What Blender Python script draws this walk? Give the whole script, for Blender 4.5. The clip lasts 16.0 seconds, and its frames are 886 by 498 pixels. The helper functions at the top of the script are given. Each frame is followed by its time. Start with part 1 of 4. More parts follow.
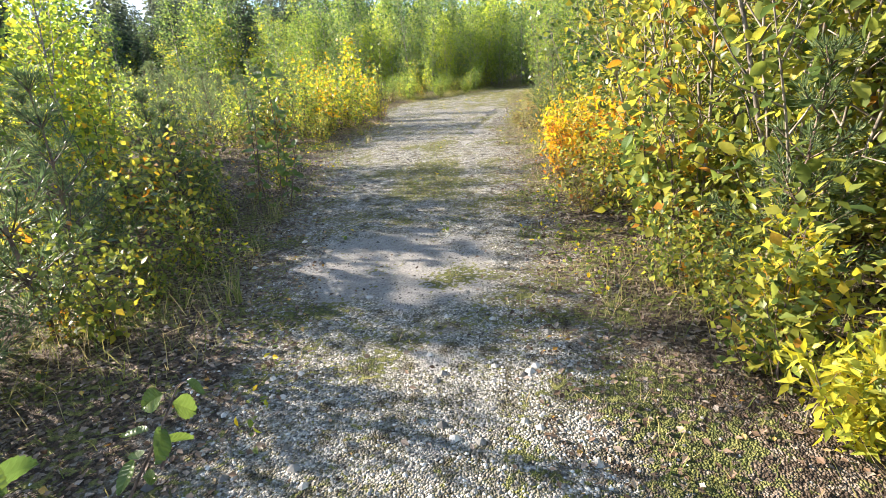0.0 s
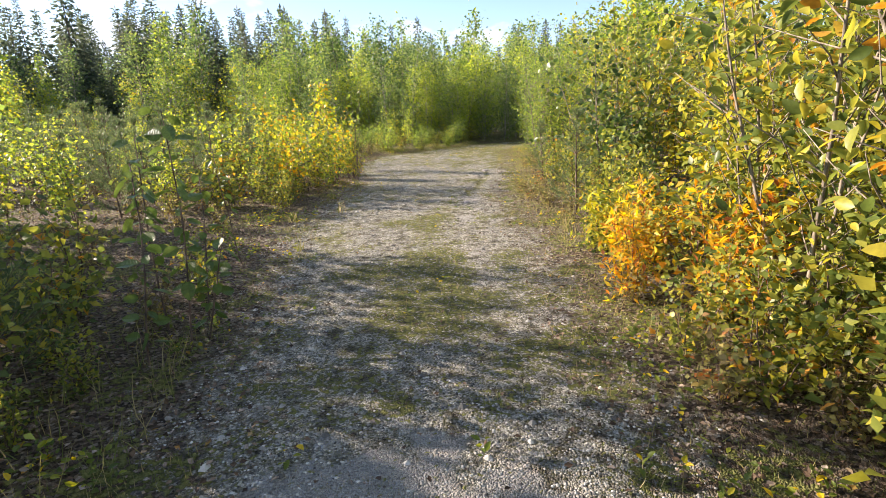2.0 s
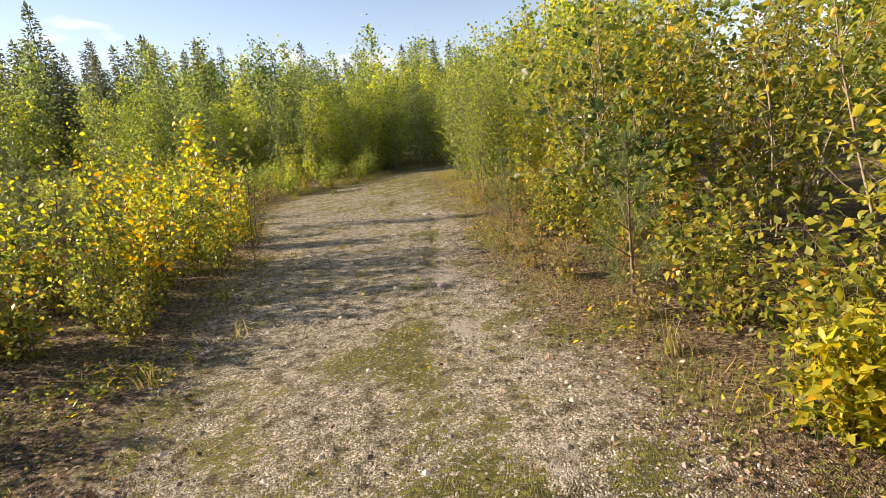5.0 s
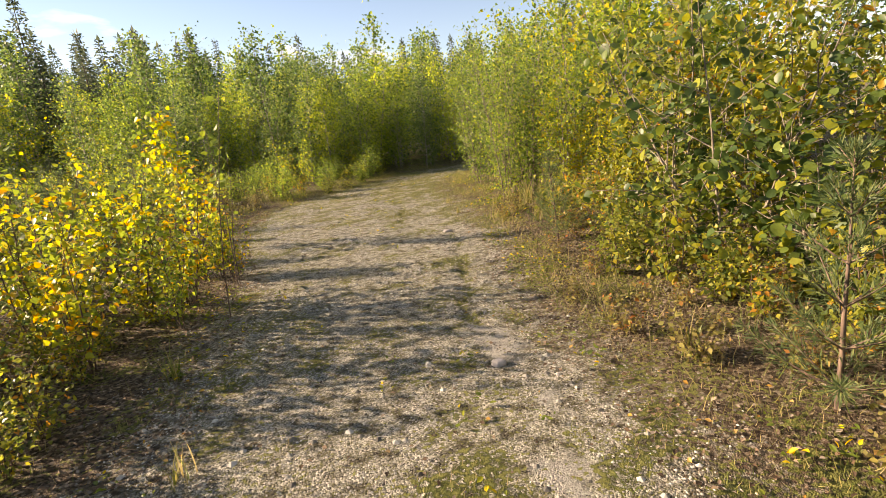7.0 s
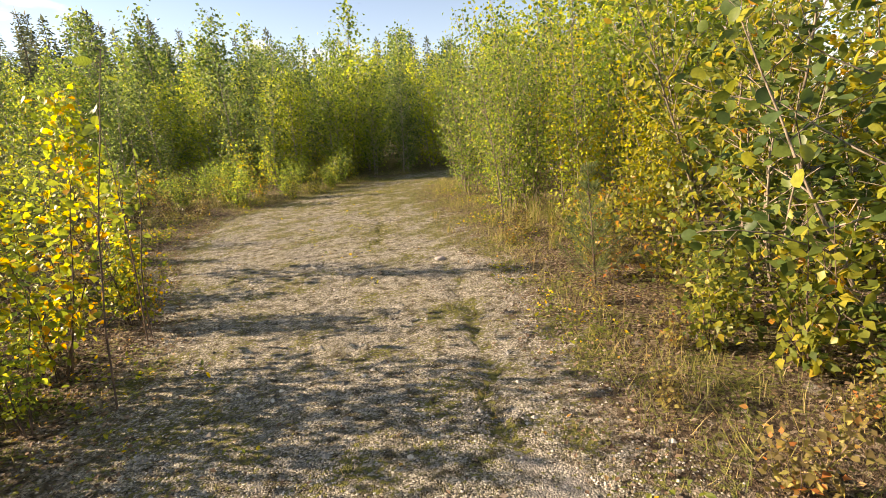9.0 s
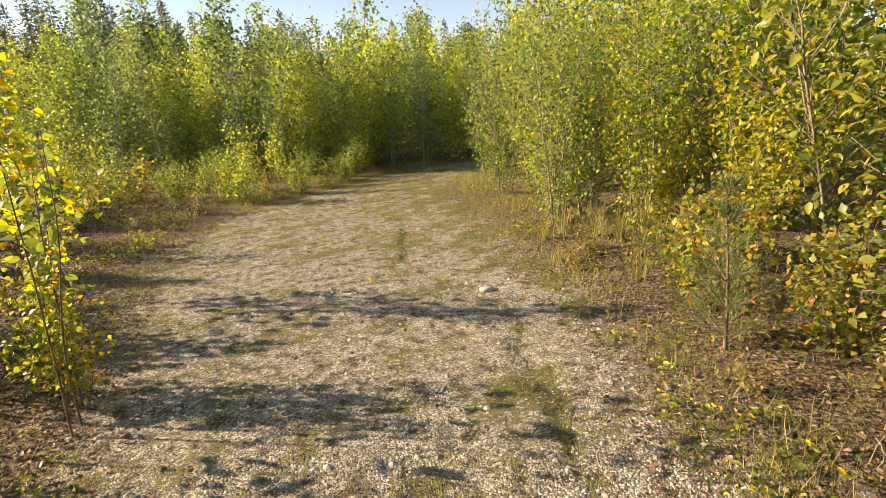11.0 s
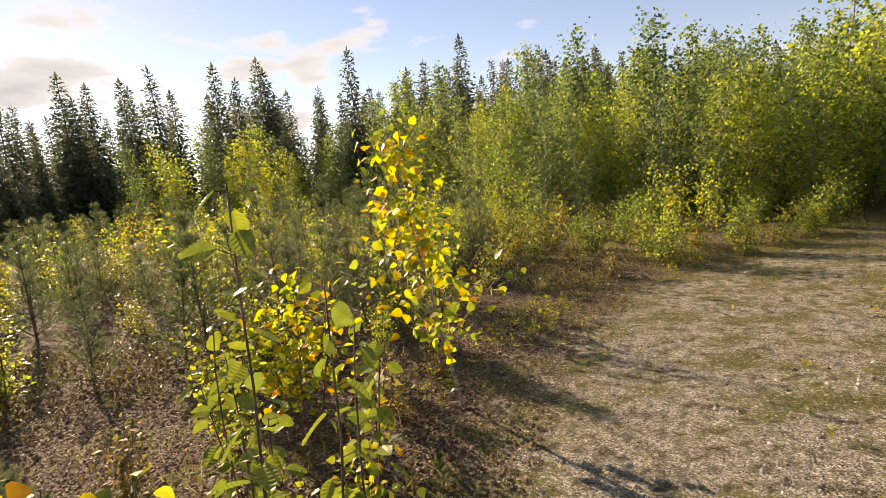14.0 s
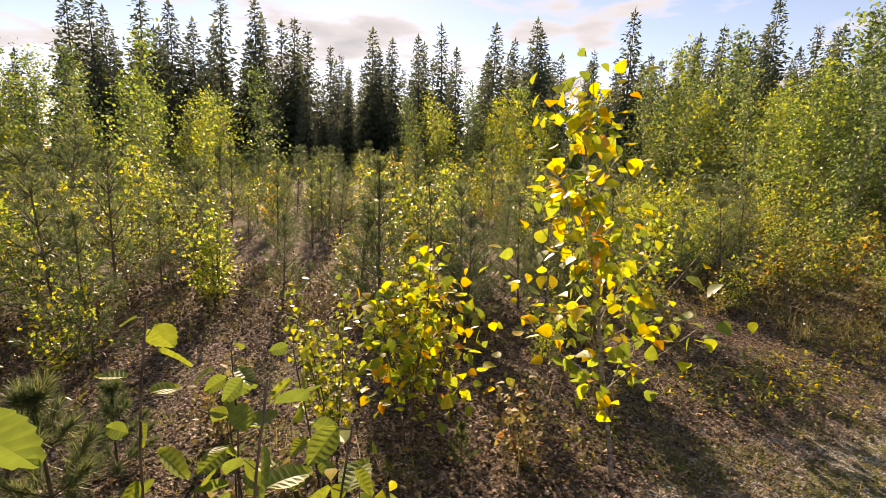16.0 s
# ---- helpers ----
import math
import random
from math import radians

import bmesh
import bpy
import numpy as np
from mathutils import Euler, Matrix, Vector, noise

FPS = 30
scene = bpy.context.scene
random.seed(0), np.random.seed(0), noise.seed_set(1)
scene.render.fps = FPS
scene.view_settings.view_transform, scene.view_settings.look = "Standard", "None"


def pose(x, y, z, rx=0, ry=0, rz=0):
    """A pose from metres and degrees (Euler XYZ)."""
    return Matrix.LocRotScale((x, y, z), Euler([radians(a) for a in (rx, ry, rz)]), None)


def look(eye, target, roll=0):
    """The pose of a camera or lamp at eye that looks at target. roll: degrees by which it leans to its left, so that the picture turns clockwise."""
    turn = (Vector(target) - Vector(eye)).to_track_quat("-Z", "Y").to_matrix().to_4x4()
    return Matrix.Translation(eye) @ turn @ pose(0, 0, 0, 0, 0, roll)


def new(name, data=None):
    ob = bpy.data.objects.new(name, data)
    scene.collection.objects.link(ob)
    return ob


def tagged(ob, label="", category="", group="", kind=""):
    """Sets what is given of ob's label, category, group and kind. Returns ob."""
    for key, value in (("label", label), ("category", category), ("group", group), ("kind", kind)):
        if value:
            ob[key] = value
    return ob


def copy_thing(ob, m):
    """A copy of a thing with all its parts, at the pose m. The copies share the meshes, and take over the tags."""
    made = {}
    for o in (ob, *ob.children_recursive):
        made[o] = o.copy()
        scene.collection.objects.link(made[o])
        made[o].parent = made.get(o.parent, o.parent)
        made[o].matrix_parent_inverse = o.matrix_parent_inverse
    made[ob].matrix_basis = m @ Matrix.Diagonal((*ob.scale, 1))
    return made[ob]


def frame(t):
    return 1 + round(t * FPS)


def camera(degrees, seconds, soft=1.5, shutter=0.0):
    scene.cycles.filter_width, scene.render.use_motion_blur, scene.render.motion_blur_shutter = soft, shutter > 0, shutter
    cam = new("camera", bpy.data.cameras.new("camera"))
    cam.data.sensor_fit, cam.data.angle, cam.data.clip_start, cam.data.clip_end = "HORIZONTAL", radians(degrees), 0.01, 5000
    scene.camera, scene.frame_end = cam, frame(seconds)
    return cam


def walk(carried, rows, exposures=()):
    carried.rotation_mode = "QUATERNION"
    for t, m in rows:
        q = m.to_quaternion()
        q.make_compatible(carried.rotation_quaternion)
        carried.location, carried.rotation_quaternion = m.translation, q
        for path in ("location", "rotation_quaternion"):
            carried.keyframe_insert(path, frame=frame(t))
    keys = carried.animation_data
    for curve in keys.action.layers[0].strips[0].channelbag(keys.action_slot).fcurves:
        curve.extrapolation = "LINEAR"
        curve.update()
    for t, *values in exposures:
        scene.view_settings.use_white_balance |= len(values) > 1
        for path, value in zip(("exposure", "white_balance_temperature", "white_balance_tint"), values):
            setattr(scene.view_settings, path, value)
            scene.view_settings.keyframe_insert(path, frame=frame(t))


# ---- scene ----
cam = camera(82.6, 16.0, soft=0.7)
METRES, EYE, TILT, LEAN, TURN = 13.0, 1.19, -20.0, 4.0, 0.0
ROWS = [
    (0.0, 0.0, 0.0, 0.0, 0.0, 0.0, -0.0),
    (0.5, -0.002, 0.0332, 0.0146, 1.54, 1.16, -2.39),
    (1.0, -0.0061, 0.0672, 0.0298, 1.04, 3.38, -3.86),
    (1.5, -0.0136, 0.1018, 0.042, -1.82, 4.11, -2.82),
    (2.0, -0.0211, 0.1377, 0.0567, -3.45, 5.21, -1.28),
    (2.5, -0.0308, 0.174, 0.0718, -5.53, 5.52, 1.24),
    (3.0, -0.0333, 0.2092, 0.0856, -8.05, 5.83, 2.87),
    (3.5, -0.0406, 0.2443, 0.0997, -11.38, 6.35, 4.95),
    (6.0, -0.0489, 0.4002, 0.17, -13.18, 7.07, 7.04),
    (6.5, -0.0465, 0.4308, 0.1816, -12.09, 6.91, 6.19),
    (7.0, -0.0445, 0.4619, 0.1937, -13.35, 6.59, 6.78),
    (7.5, -0.0389, 0.4941, 0.2053, -15.12, 6.19, 6.57),
    (8.0, -0.0403, 0.524, 0.2177, -16.74, 6.84, 6.25),
    (8.5, -0.0336, 0.5538, 0.2268, -17.05, 7.1, 6.08),
    (9.0, -0.0321, 0.5827, 0.2355, -17.05, 6.61, 5.86),
    (11.5, -0.0214, 0.7127, 0.2869, -14.74, 5.23, 3.8),
    (12.0, -0.0241, 0.7391, 0.2962, -11.49, 5.39, 1.44),
    (12.5, -0.0326, 0.7652, 0.3055, -7.13, 5.57, -0.35),
    (13.0, -0.0323, 0.791, 0.3149, -3.57, 5.99, -1.02),
    (13.5, -0.0376, 0.8176, 0.3264, 7.25, 7.63, -1.35),
    (14.0, -0.0521, 0.8332, 0.3452, 26.93, 8.02, -6.22),
    (14.5, -0.0601, 0.8487, 0.3543, 37.69, 6.0, -12.63),
    (15.0, -0.0623, 0.8672, 0.3601, 43.75, 3.48, -15.84),
    (15.5, -0.0621, 0.887, 0.3657, 49.15, 1.44, -18.84),
    (16.0, -0.0681, 0.9075, 0.3692, 53.68, -1.81, -20.45),
]
walk(cam, [(t, pose(0, 0, EYE, TILT, LEAN, TURN) @ pose(METRES * x, METRES * y, METRES * z, 90 + pitch, roll, yaw)) for t, x, y, z, yaw, pitch, roll in ROWS],
     exposures=((0.0, 2.15, 5900, 18), (2.0, 1.75, 6300, 22), (3.5, 1.38, 7100, 25), (7.0, 1.5, 7800, 23), (9.0, 1.57, 7900, 23), (13.3, 1.6, 8200, 24), (14.4, 1.0, 7900, 30), (16.0, 1.12, 7800, 32)))


# ---- world, sun, exposure ----
SUN_AZ, SUN_EL = 66.5, 22.0            # degrees left of +y, and up
sun_dir = Vector((-math.sin(radians(SUN_AZ)) * math.cos(radians(SUN_EL)),
                  math.cos(radians(SUN_AZ)) * math.cos(radians(SUN_EL)), math.sin(radians(SUN_EL))))
sun_data = bpy.data.lights.new("sun", "SUN")
sun_data.energy, sun_data.angle, sun_data.color = 5.0, radians(0.6), (1.0, 0.87, 0.66)
sun = new("sun", sun_data)
sun.matrix_world = look((0, 0, 60), Vector((0, 0, 60)) - sun_dir)

world = bpy.data.worlds.new("sky")
scene.world = world
world.use_nodes = True
wn, wl = world.node_tree.nodes, world.node_tree.links
sky = wn.new("ShaderNodeTexSky")
sky.sky_type, sky.sun_disc = "NISHITA", False
sky.sun_elevation, sky.sun_rotation = radians(SUN_EL), radians(-SUN_AZ)
sky.air_density, sky.dust_density, sky.ozone_density = 0.95, 0.05, 1.7
coord = wn.new("ShaderNodeTexCoord")
stretch = wn.new("ShaderNodeMapping")
stretch.inputs["Scale"].default_value = (2.2, 2.2, 7.0)
stretch.inputs["Location"].default_value = (0.35, 0.1, 0.4)
cloud = wn.new("ShaderNodeTexNoise")
cloud.inputs["Scale"].default_value, cloud.inputs["Detail"].default_value = 1.7, 9.0
ramp = wn.new("ShaderNodeValToRGB")
ramp.color_ramp.elements[0].position, ramp.color_ramp.elements[1].position = 0.535, 0.60
tone = wn.new("ShaderNodeValToRGB")
tone.color_ramp.elements[0].position, tone.color_ramp.elements[0].color = 0.56, (4.8, 5.5, 5.7, 1)
tone.color_ramp.elements[1].position, tone.color_ramp.elements[1].color = 0.74, (2.9, 3.5, 3.8, 1)
white = wn.new("ShaderNodeMix")
white.data_type = "RGBA"
wl.new(coord.outputs["Generated"], stretch.inputs["Vector"])
wl.new(stretch.outputs[0], cloud.inputs["Vector"])
wl.new(cloud.outputs["Fac"], ramp.inputs["Fac"])
wl.new(cloud.outputs["Fac"], tone.inputs["Fac"])
wl.new(ramp.outputs["Color"], white.inputs[0])
wl.new(tone.outputs["Color"], white.inputs[7])
wl.new(sky.outputs["Color"], white.inputs[6])
wl.new(white.outputs[2], wn["Background"].inputs["Color"])
wn["Background"].inputs["Strength"].default_value = 0.080

# ---- materials ----


def node_material(name):
    m = bpy.data.materials.new(name)
    m.use_nodes = True
    return m, m.node_tree.nodes, m.node_tree.links, m.node_tree.nodes["Principled BSDF"]


def colour_ramp(nodes, stops):
    r = nodes.new("ShaderNodeValToRGB")
    while len(r.color_ramp.elements) < len(stops):
        r.color_ramp.elements.new(0.5)
    for e, (p, c) in zip(r.color_ramp.elements, stops):
        e.position, e.color = p, (*c, 1)
    return r


def leaf_material(name, stops, glow=0.42, rough=0.42, spread=0.05):
    """Thin leaves: each leaf its own colour, light passes through."""
    m, n, l, p = node_material(name)
    geo, info = n.new("ShaderNodeNewGeometry"), n.new("ShaderNodeObjectInfo")
    r = colour_ramp(n, stops)
    shift = n.new("ShaderNodeMath")
    shift.operation = "MULTIPLY_ADD"
    shift.inputs[1].default_value, shift.inputs[2].default_value = spread * 4, -spread * 2
    l.new(info.outputs["Random"], shift.inputs[0])
    add = n.new("ShaderNodeMath")
    add.operation = "ADD"
    add.use_clamp = True
    l.new(geo.outputs["Random Per Island"], add.inputs[0])
    l.new(shift.outputs[0], add.inputs[1])
    l.new(add.outputs[0], r.inputs["Fac"])
    tex, mot = n.new("ShaderNodeTexCoord"), n.new("ShaderNodeTexNoise")
    mot.inputs["Scale"].default_value, mot.inputs["Detail"].default_value = 45.0, 3.0
    l.new(tex.outputs["Object"], mot.inputs["Vector"])
    hsv = n.new("ShaderNodeHueSaturation")
    val = n.new("ShaderNodeMapRange")
    val.inputs[3].default_value, val.inputs[4].default_value = 0.62, 1.38
    l.new(mot.outputs["Fac"], val.inputs[0])
    l.new(val.outputs[0], hsv.inputs["Value"])
    l.new(r.outputs["Color"], hsv.inputs["Color"])
    l.new(hsv.outputs["Color"], p.inputs["Base Color"])
    p.inputs["Roughness"].default_value = rough
    p.inputs["Specular IOR Level"].default_value = 0.25
    tr, mix, out = n.new("ShaderNodeBsdfTranslucent"), n.new("ShaderNodeMixShader"), n["Material Output"]
    warm = n.new("ShaderNodeHueSaturation")
    warm.inputs["Hue"].default_value, warm.inputs["Saturation"].default_value, warm.inputs["Value"].default_value = 0.497, 1.05, 1.9
    l.new(hsv.outputs["Color"], warm.inputs["Color"])
    l.new(warm.outputs["Color"], tr.inputs["Color"])
    mix.inputs[0].default_value = glow
    l.new(p.outputs[0], mix.inputs[1])
    l.new(tr.outputs[0], mix.inputs[2])
    l.new(mix.outputs[0], out.inputs["Surface"])
    return m


def bark_material(name, dark, light, scale=30.0, bands=False):
    m, n, l, p = node_material(name)
    tex, mp, noi = n.new("ShaderNodeTexCoord"), n.new("ShaderNodeMapping"), n.new("ShaderNodeTexNoise")
    mp.inputs["Scale"].default_value = (1, 1, 3.0) if bands else (1, 1, 0.3)
    noi.inputs["Scale"].default_value, noi.inputs["Detail"].default_value = scale, 6.0
    l.new(tex.outputs["Object"], mp.inputs["Vector"])
    l.new(mp.outputs[0], noi.inputs["Vector"])
    r = colour_ramp(n, [(0.36, dark), (0.62, light)])
    l.new(noi.outputs["Fac"], r.inputs["Fac"])
    l.new(r.outputs["Color"], p.inputs["Base Color"])
    bump = n.new("ShaderNodeBump")
    bump.inputs["Strength"].default_value, bump.inputs["Distance"].default_value = 0.6, 0.01
    l.new(noi.outputs["Fac"], bump.inputs["Height"])
    l.new(bump.outputs[0], p.inputs["Normal"])
    p.inputs["Roughness"].default_value = 0.85
    return m


GREEN, LIME, DEEP = (0.135, 0.175, 0.028), (0.30, 0.31, 0.028), (0.065, 0.098, 0.022)
GOLD, AMBER, RUST = (0.62, 0.44, 0.02), (0.62, 0.28, 0.02), (0.28, 0.10, 0.03)
leaf_birch_green = leaf_material("birch_leaves_green", [(0.0, (0.05, 0.09, 0.028)), (0.3, (0.11, 0.17, 0.036)), (0.6, (0.18, 0.25, 0.045)), (0.88, (0.27, 0.33, 0.05)), (1.0, (0.36, 0.38, 0.045))], glow=0.48)
leaf_birch_mixed = leaf_material("birch_leaves_turning", [(0.0, (0.08, 0.13, 0.03)), (0.3, (0.17, 0.235, 0.04)), (0.6, (0.27, 0.33, 0.04)), (0.92, (0.40, 0.40, 0.035)), (1.0, (0.55, 0.43, 0.025))], glow=0.46)
leaf_birch_gold = leaf_material("birch_leaves_gold", [(0.0, (0.08, 0.12, 0.025)), (0.35, (0.18, 0.235, 0.03)), (0.68, (0.32, 0.34, 0.03)), (0.9, (0.49, 0.40, 0.03)), (1.0, (0.52, 0.28, 0.025))], glow=0.42, spread=0.07)
leaf_birch_amber = leaf_material("birch_leaves_amber", [(0.0, (0.13, 0.19, 0.03)), (0.32, (0.23, 0.30, 0.03)), (0.60, (0.36, 0.39, 0.028)), (0.82, (0.55, 0.43, 0.022)), (1.0, (0.60, 0.27, 0.02))], glow=0.46, spread=0.0)
leaf_willow = leaf_material("willow_leaves", [(0.0, (0.05, 0.08, 0.022)), (0.3, (0.12, 0.155, 0.032)), (0.55, (0.21, 0.23, 0.04)), (0.8, (0.29, 0.285, 0.04)), (0.94, (0.38, 0.32, 0.035)), (1.0, (0.42, 0.20, 0.03))], rough=0.4, spread=0.05)
leaf_willow_yellow = leaf_material("willow_leaves_yellow", [(0.0, GREEN), (0.3, LIME), (0.6, (0.38, 0.35, 0.03)), (0.92, (0.48, 0.40, 0.03)), (1.0, (0.52, 0.33, 0.025))])
leaf_orange = leaf_material("shrub_leaves_orange", [(0.0, (0.17, 0.19, 0.03)), (0.35, (0.36, 0.27, 0.035)), (0.6, GOLD), (0.85, AMBER), (1.0, RUST)], glow=0.45)
leaf_alder = leaf_material("alder_leaves", [(0.0, DEEP), (0.45, (0.11, 0.16, 0.03)), (0.7, (0.20, 0.24, 0.03)), (0.88, (0.36, 0.32, 0.03)), (1.0, (0.5, 0.36, 0.02))], glow=0.36, rough=0.45)
# darker green alder leaves; shade on the early shoots is put into this colour
leaf_alder_dark = leaf_material("alder_leaves_dark", [(0.0, (0.035, 0.065, 0.022)), (0.5, (0.075, 0.12, 0.028)), (0.85, (0.14, 0.18, 0.03)), (1.0, (0.30, 0.30, 0.03))], glow=0.28, rough=0.4)
leaf_birch_dark = leaf_material("birch_leaves_dark", [(0.0, (0.04, 0.075, 0.03)), (0.35, (0.085, 0.135, 0.042)), (0.7, (0.14, 0.195, 0.055)), (1.0, (0.21, 0.26, 0.06))], glow=0.45, spread=0.08)
leaf_birch_lime = leaf_material("birch_leaves_lime", [(0.0, (0.10, 0.15, 0.03)), (0.3, (0.21, 0.28, 0.04)), (0.65, (0.32, 0.38, 0.045)), (1.0, (0.42, 0.43, 0.045))], glow=0.5, spread=0.06)
leaf_herb = leaf_material("herb_leaves", [(0.0, DEEP), (0.6, GREEN), (0.9, LIME), (1.0, GOLD)])
leaf_grass = leaf_material("grass_blades", [(0.0, (0.10, 0.14, 0.03)), (0.45, (0.17, 0.19, 0.045)), (0.75, (0.32, 0.27, 0.10)), (1.0, (0.42, 0.34, 0.17))], glow=0.3)
leaf_heath = leaf_material("heath_leaves", [(0.0, (0.04, 0.03, 0.02)), (0.4, (0.09, 0.068, 0.032)), (0.7, (0.095, 0.10, 0.028)), (0.92, (0.20, 0.17, 0.04)), (1.0, (0.28, 0.11, 0.035))], glow=0.25)
leaf_dry = leaf_material("dry_leaves", [(0.0, (0.08, 0.06, 0.03)), (0.35, (0.16, 0.13, 0.045)), (0.65, (0.21, 0.20, 0.055)), (0.9, (0.34, 0.27, 0.08)), (1.0, (0.36, 0.14, 0.04))], glow=0.3, rough=0.6)
leaf_litter = leaf_material("fallen_leaves", [(0.0, (0.045, 0.03, 0.02)), (0.4, (0.15, 0.095, 0.055)), (0.7, (0.25, 0.18, 0.12)), (0.9, (0.34, 0.28, 0.22)), (0.96, (0.42, 0.25, 0.04)), (1.0, RUST)], glow=0.1, rough=0.7)
needle_pine = leaf_material("pine_needles", [(0.0, (0.055, 0.085, 0.038)), (0.6, (0.10, 0.14, 0.055)), (1.0, (0.19, 0.21, 0.075))], glow=0.3, rough=0.5)
needle_spruce = leaf_material("spruce_needles", [(0.0, (0.045, 0.062, 0.040)), (0.6, (0.075, 0.095, 0.055)), (1.0, (0.12, 0.14, 0.07))], glow=0.38, rough=0.6)
bark_birch = bark_material("birch_bark", (0.10, 0.08, 0.065), (0.46, 0.41, 0.36), 24, True)
bark_brown = bark_material("sapling_bark", (0.055, 0.038, 0.028), (0.19, 0.13, 0.095), 40)
bark_grey = bark_material("willow_bark", (0.09, 0.075, 0.055), (0.30, 0.25, 0.19), 40)
bark_spruce = bark_material("spruce_bark", (0.05, 0.04, 0.032), (0.14, 0.11, 0.085), 12)


def ground_material():
    m, n, l, p = node_material("gravel_and_litter_ground")
    tex = n.new("ShaderNodeTexCoord")
    att = n.new("ShaderNodeAttribute")
    att.attribute_name = "cover"
    sep = n.new("ShaderNodeSeparateColor")
    l.new(att.outputs["Color"], sep.inputs[0])

    def noise_tex(scale, detail=5.0):
        t = n.new("ShaderNodeTexNoise")
        t.inputs["Scale"].default_value, t.inputs["Detail"].default_value = scale, detail
        l.new(tex.outputs["Object"], t.inputs["Vector"])
        return t

    def cells(scale):
        v = n.new("ShaderNodeTexVoronoi")
        v.inputs["Scale"].default_value = scale
        l.new(tex.outputs["Object"], v.inputs["Vector"])
        return v

    def mix(a, b, fac, mode="MIX"):
        x = n.new("ShaderNodeMix")
        x.data_type, x.blend_type = "RGBA", mode
        for s, v in ((6, a), (7, b), (0, fac)):
            if isinstance(v, (int, float)):
                x.inputs[s].default_value = v
            elif isinstance(v, tuple):
                x.inputs[s].default_value = (*v, 1)
            else:
                l.new(v, x.inputs[s])
        return x.outputs[2]

    def sharpen(mask, grain, width=0.18, gain=1.0):
        """A soft mask broken up by a noise of that gain."""
        g = n.new("ShaderNodeMath")
        g.operation = "MULTIPLY_ADD"
        g.inputs[1].default_value, g.inputs[2].default_value = gain, 0.5 - 0.5 * gain
        l.new(grain, g.inputs[0])
        s = n.new("ShaderNodeMath")
        s.operation = "ADD"
        l.new(mask, s.inputs[0])
        l.new(g.outputs[0], s.inputs[1])
        r = n.new("ShaderNodeMapRange")
        r.interpolation_type = "SMOOTHSTEP"
        r.inputs[1].default_value, r.inputs[2].default_value = 1.0 - width, 1.0 + width
        l.new(s.outputs[0], r.inputs[0])
        return r.outputs[0]

    stone, fine, mid = cells(120.0), noise_tex(140.0), noise_tex(11.0)
    chips, soil = cells(58.0), noise_tex(30.0)
    sc = n.new("ShaderNodeSeparateColor")
    l.new(stone.outputs["Color"], sc.inputs[0])
    gravel = colour_ramp(n, [(0.0, (0.09, 0.083, 0.07)), (0.3, (0.29, 0.275, 0.23)), (0.7, (0.52, 0.495, 0.42)), (1.0, (0.72, 0.69, 0.61))])
    l.new(sc.outputs[0], gravel.inputs["Fac"])
    sand = colour_ramp(n, [(0.3, (0.44, 0.42, 0.385)), (0.7, (0.70, 0.67, 0.62))])
    l.new(fine.outputs["Fac"], sand.inputs["Fac"])
    cc = n.new("ShaderNodeSeparateColor")
    l.new(chips.outputs["Color"], cc.inputs[0])
    litter = colour_ramp(n, [(0.0, (0.05, 0.036, 0.024)), (0.45, (0.13, 0.092, 0.06)), (0.8, (0.25, 0.19, 0.13)), (1.0, (0.42, 0.35, 0.27))])
    l.new(cc.outputs[0], litter.inputs["Fac"])
    moss = colour_ramp(n, [(0.36, (0.03, 0.036, 0.014)), (0.5, (0.12, 0.135, 0.036)), (0.64, (0.30, 0.30, 0.09))])
    l.new(soil.outputs["Fac"], moss.inputs["Fac"])
    blotch, rough_edge = noise_tex(9.0, 12.0), noise_tex(5.0, 12.0)
    dirt = colour_ramp(n, [(0.36, (0.30, 0.275, 0.22)), (0.46, (0.88, 0.87, 0.82)), (0.56, (1.35, 1.35, 1.33))])
    l.new(blotch.outputs["Fac"], dirt.inputs["Fac"])
    gravel_dirty = mix(gravel.outputs["Color"], dirt.outputs["Color"], 1.0, "MULTIPLY")
    specks = noise_tex(42.0, 6.0)
    speck_mask = colour_ramp(n, [(0.48, (0, 0, 0)), (0.62, (0.75, 0.75, 0.75))])
    l.new(specks.outputs["Fac"], speck_mask.inputs["Fac"])
    gravel_dirty = mix(gravel_dirty, (0.15, 0.14, 0.055), speck_mask.outputs["Color"])
    c = mix(litter.outputs["Color"], gravel_dirty, sharpen(sep.outputs[0], mid.outputs["Fac"], 0.3, 1.8))
    c = mix(c, mix(sand.outputs["Color"], gravel.outputs["Color"], 0.4), sharpen(sep.outputs[2], rough_edge.outputs["Fac"], 0.2, 2.2))
    c = mix(c, moss.outputs["Color"], sharpen(sep.outputs[1], soil.outputs["Fac"], 0.2, 3.2))
    l.new(c, p.inputs["Base Color"])
    p.inputs["Roughness"].default_value = 0.93
    p.inputs["Specular IOR Level"].default_value = 0.2
    height = n.new("ShaderNodeMath")
    height.operation = "MULTIPLY_ADD"
    height.inputs[1].default_value = -1.6
    l.new(stone.outputs["Distance"], height.inputs[0])
    l.new(soil.outputs["Fac"], height.inputs[2])
    bump = n.new("ShaderNodeBump")
    bump.inputs["Strength"].default_value, bump.inputs["Distance"].default_value = 1.0, 0.045
    l.new(height.outputs[0], bump.inputs["Height"])
    l.new(bump.outputs[0], p.inputs["Normal"])
    return m


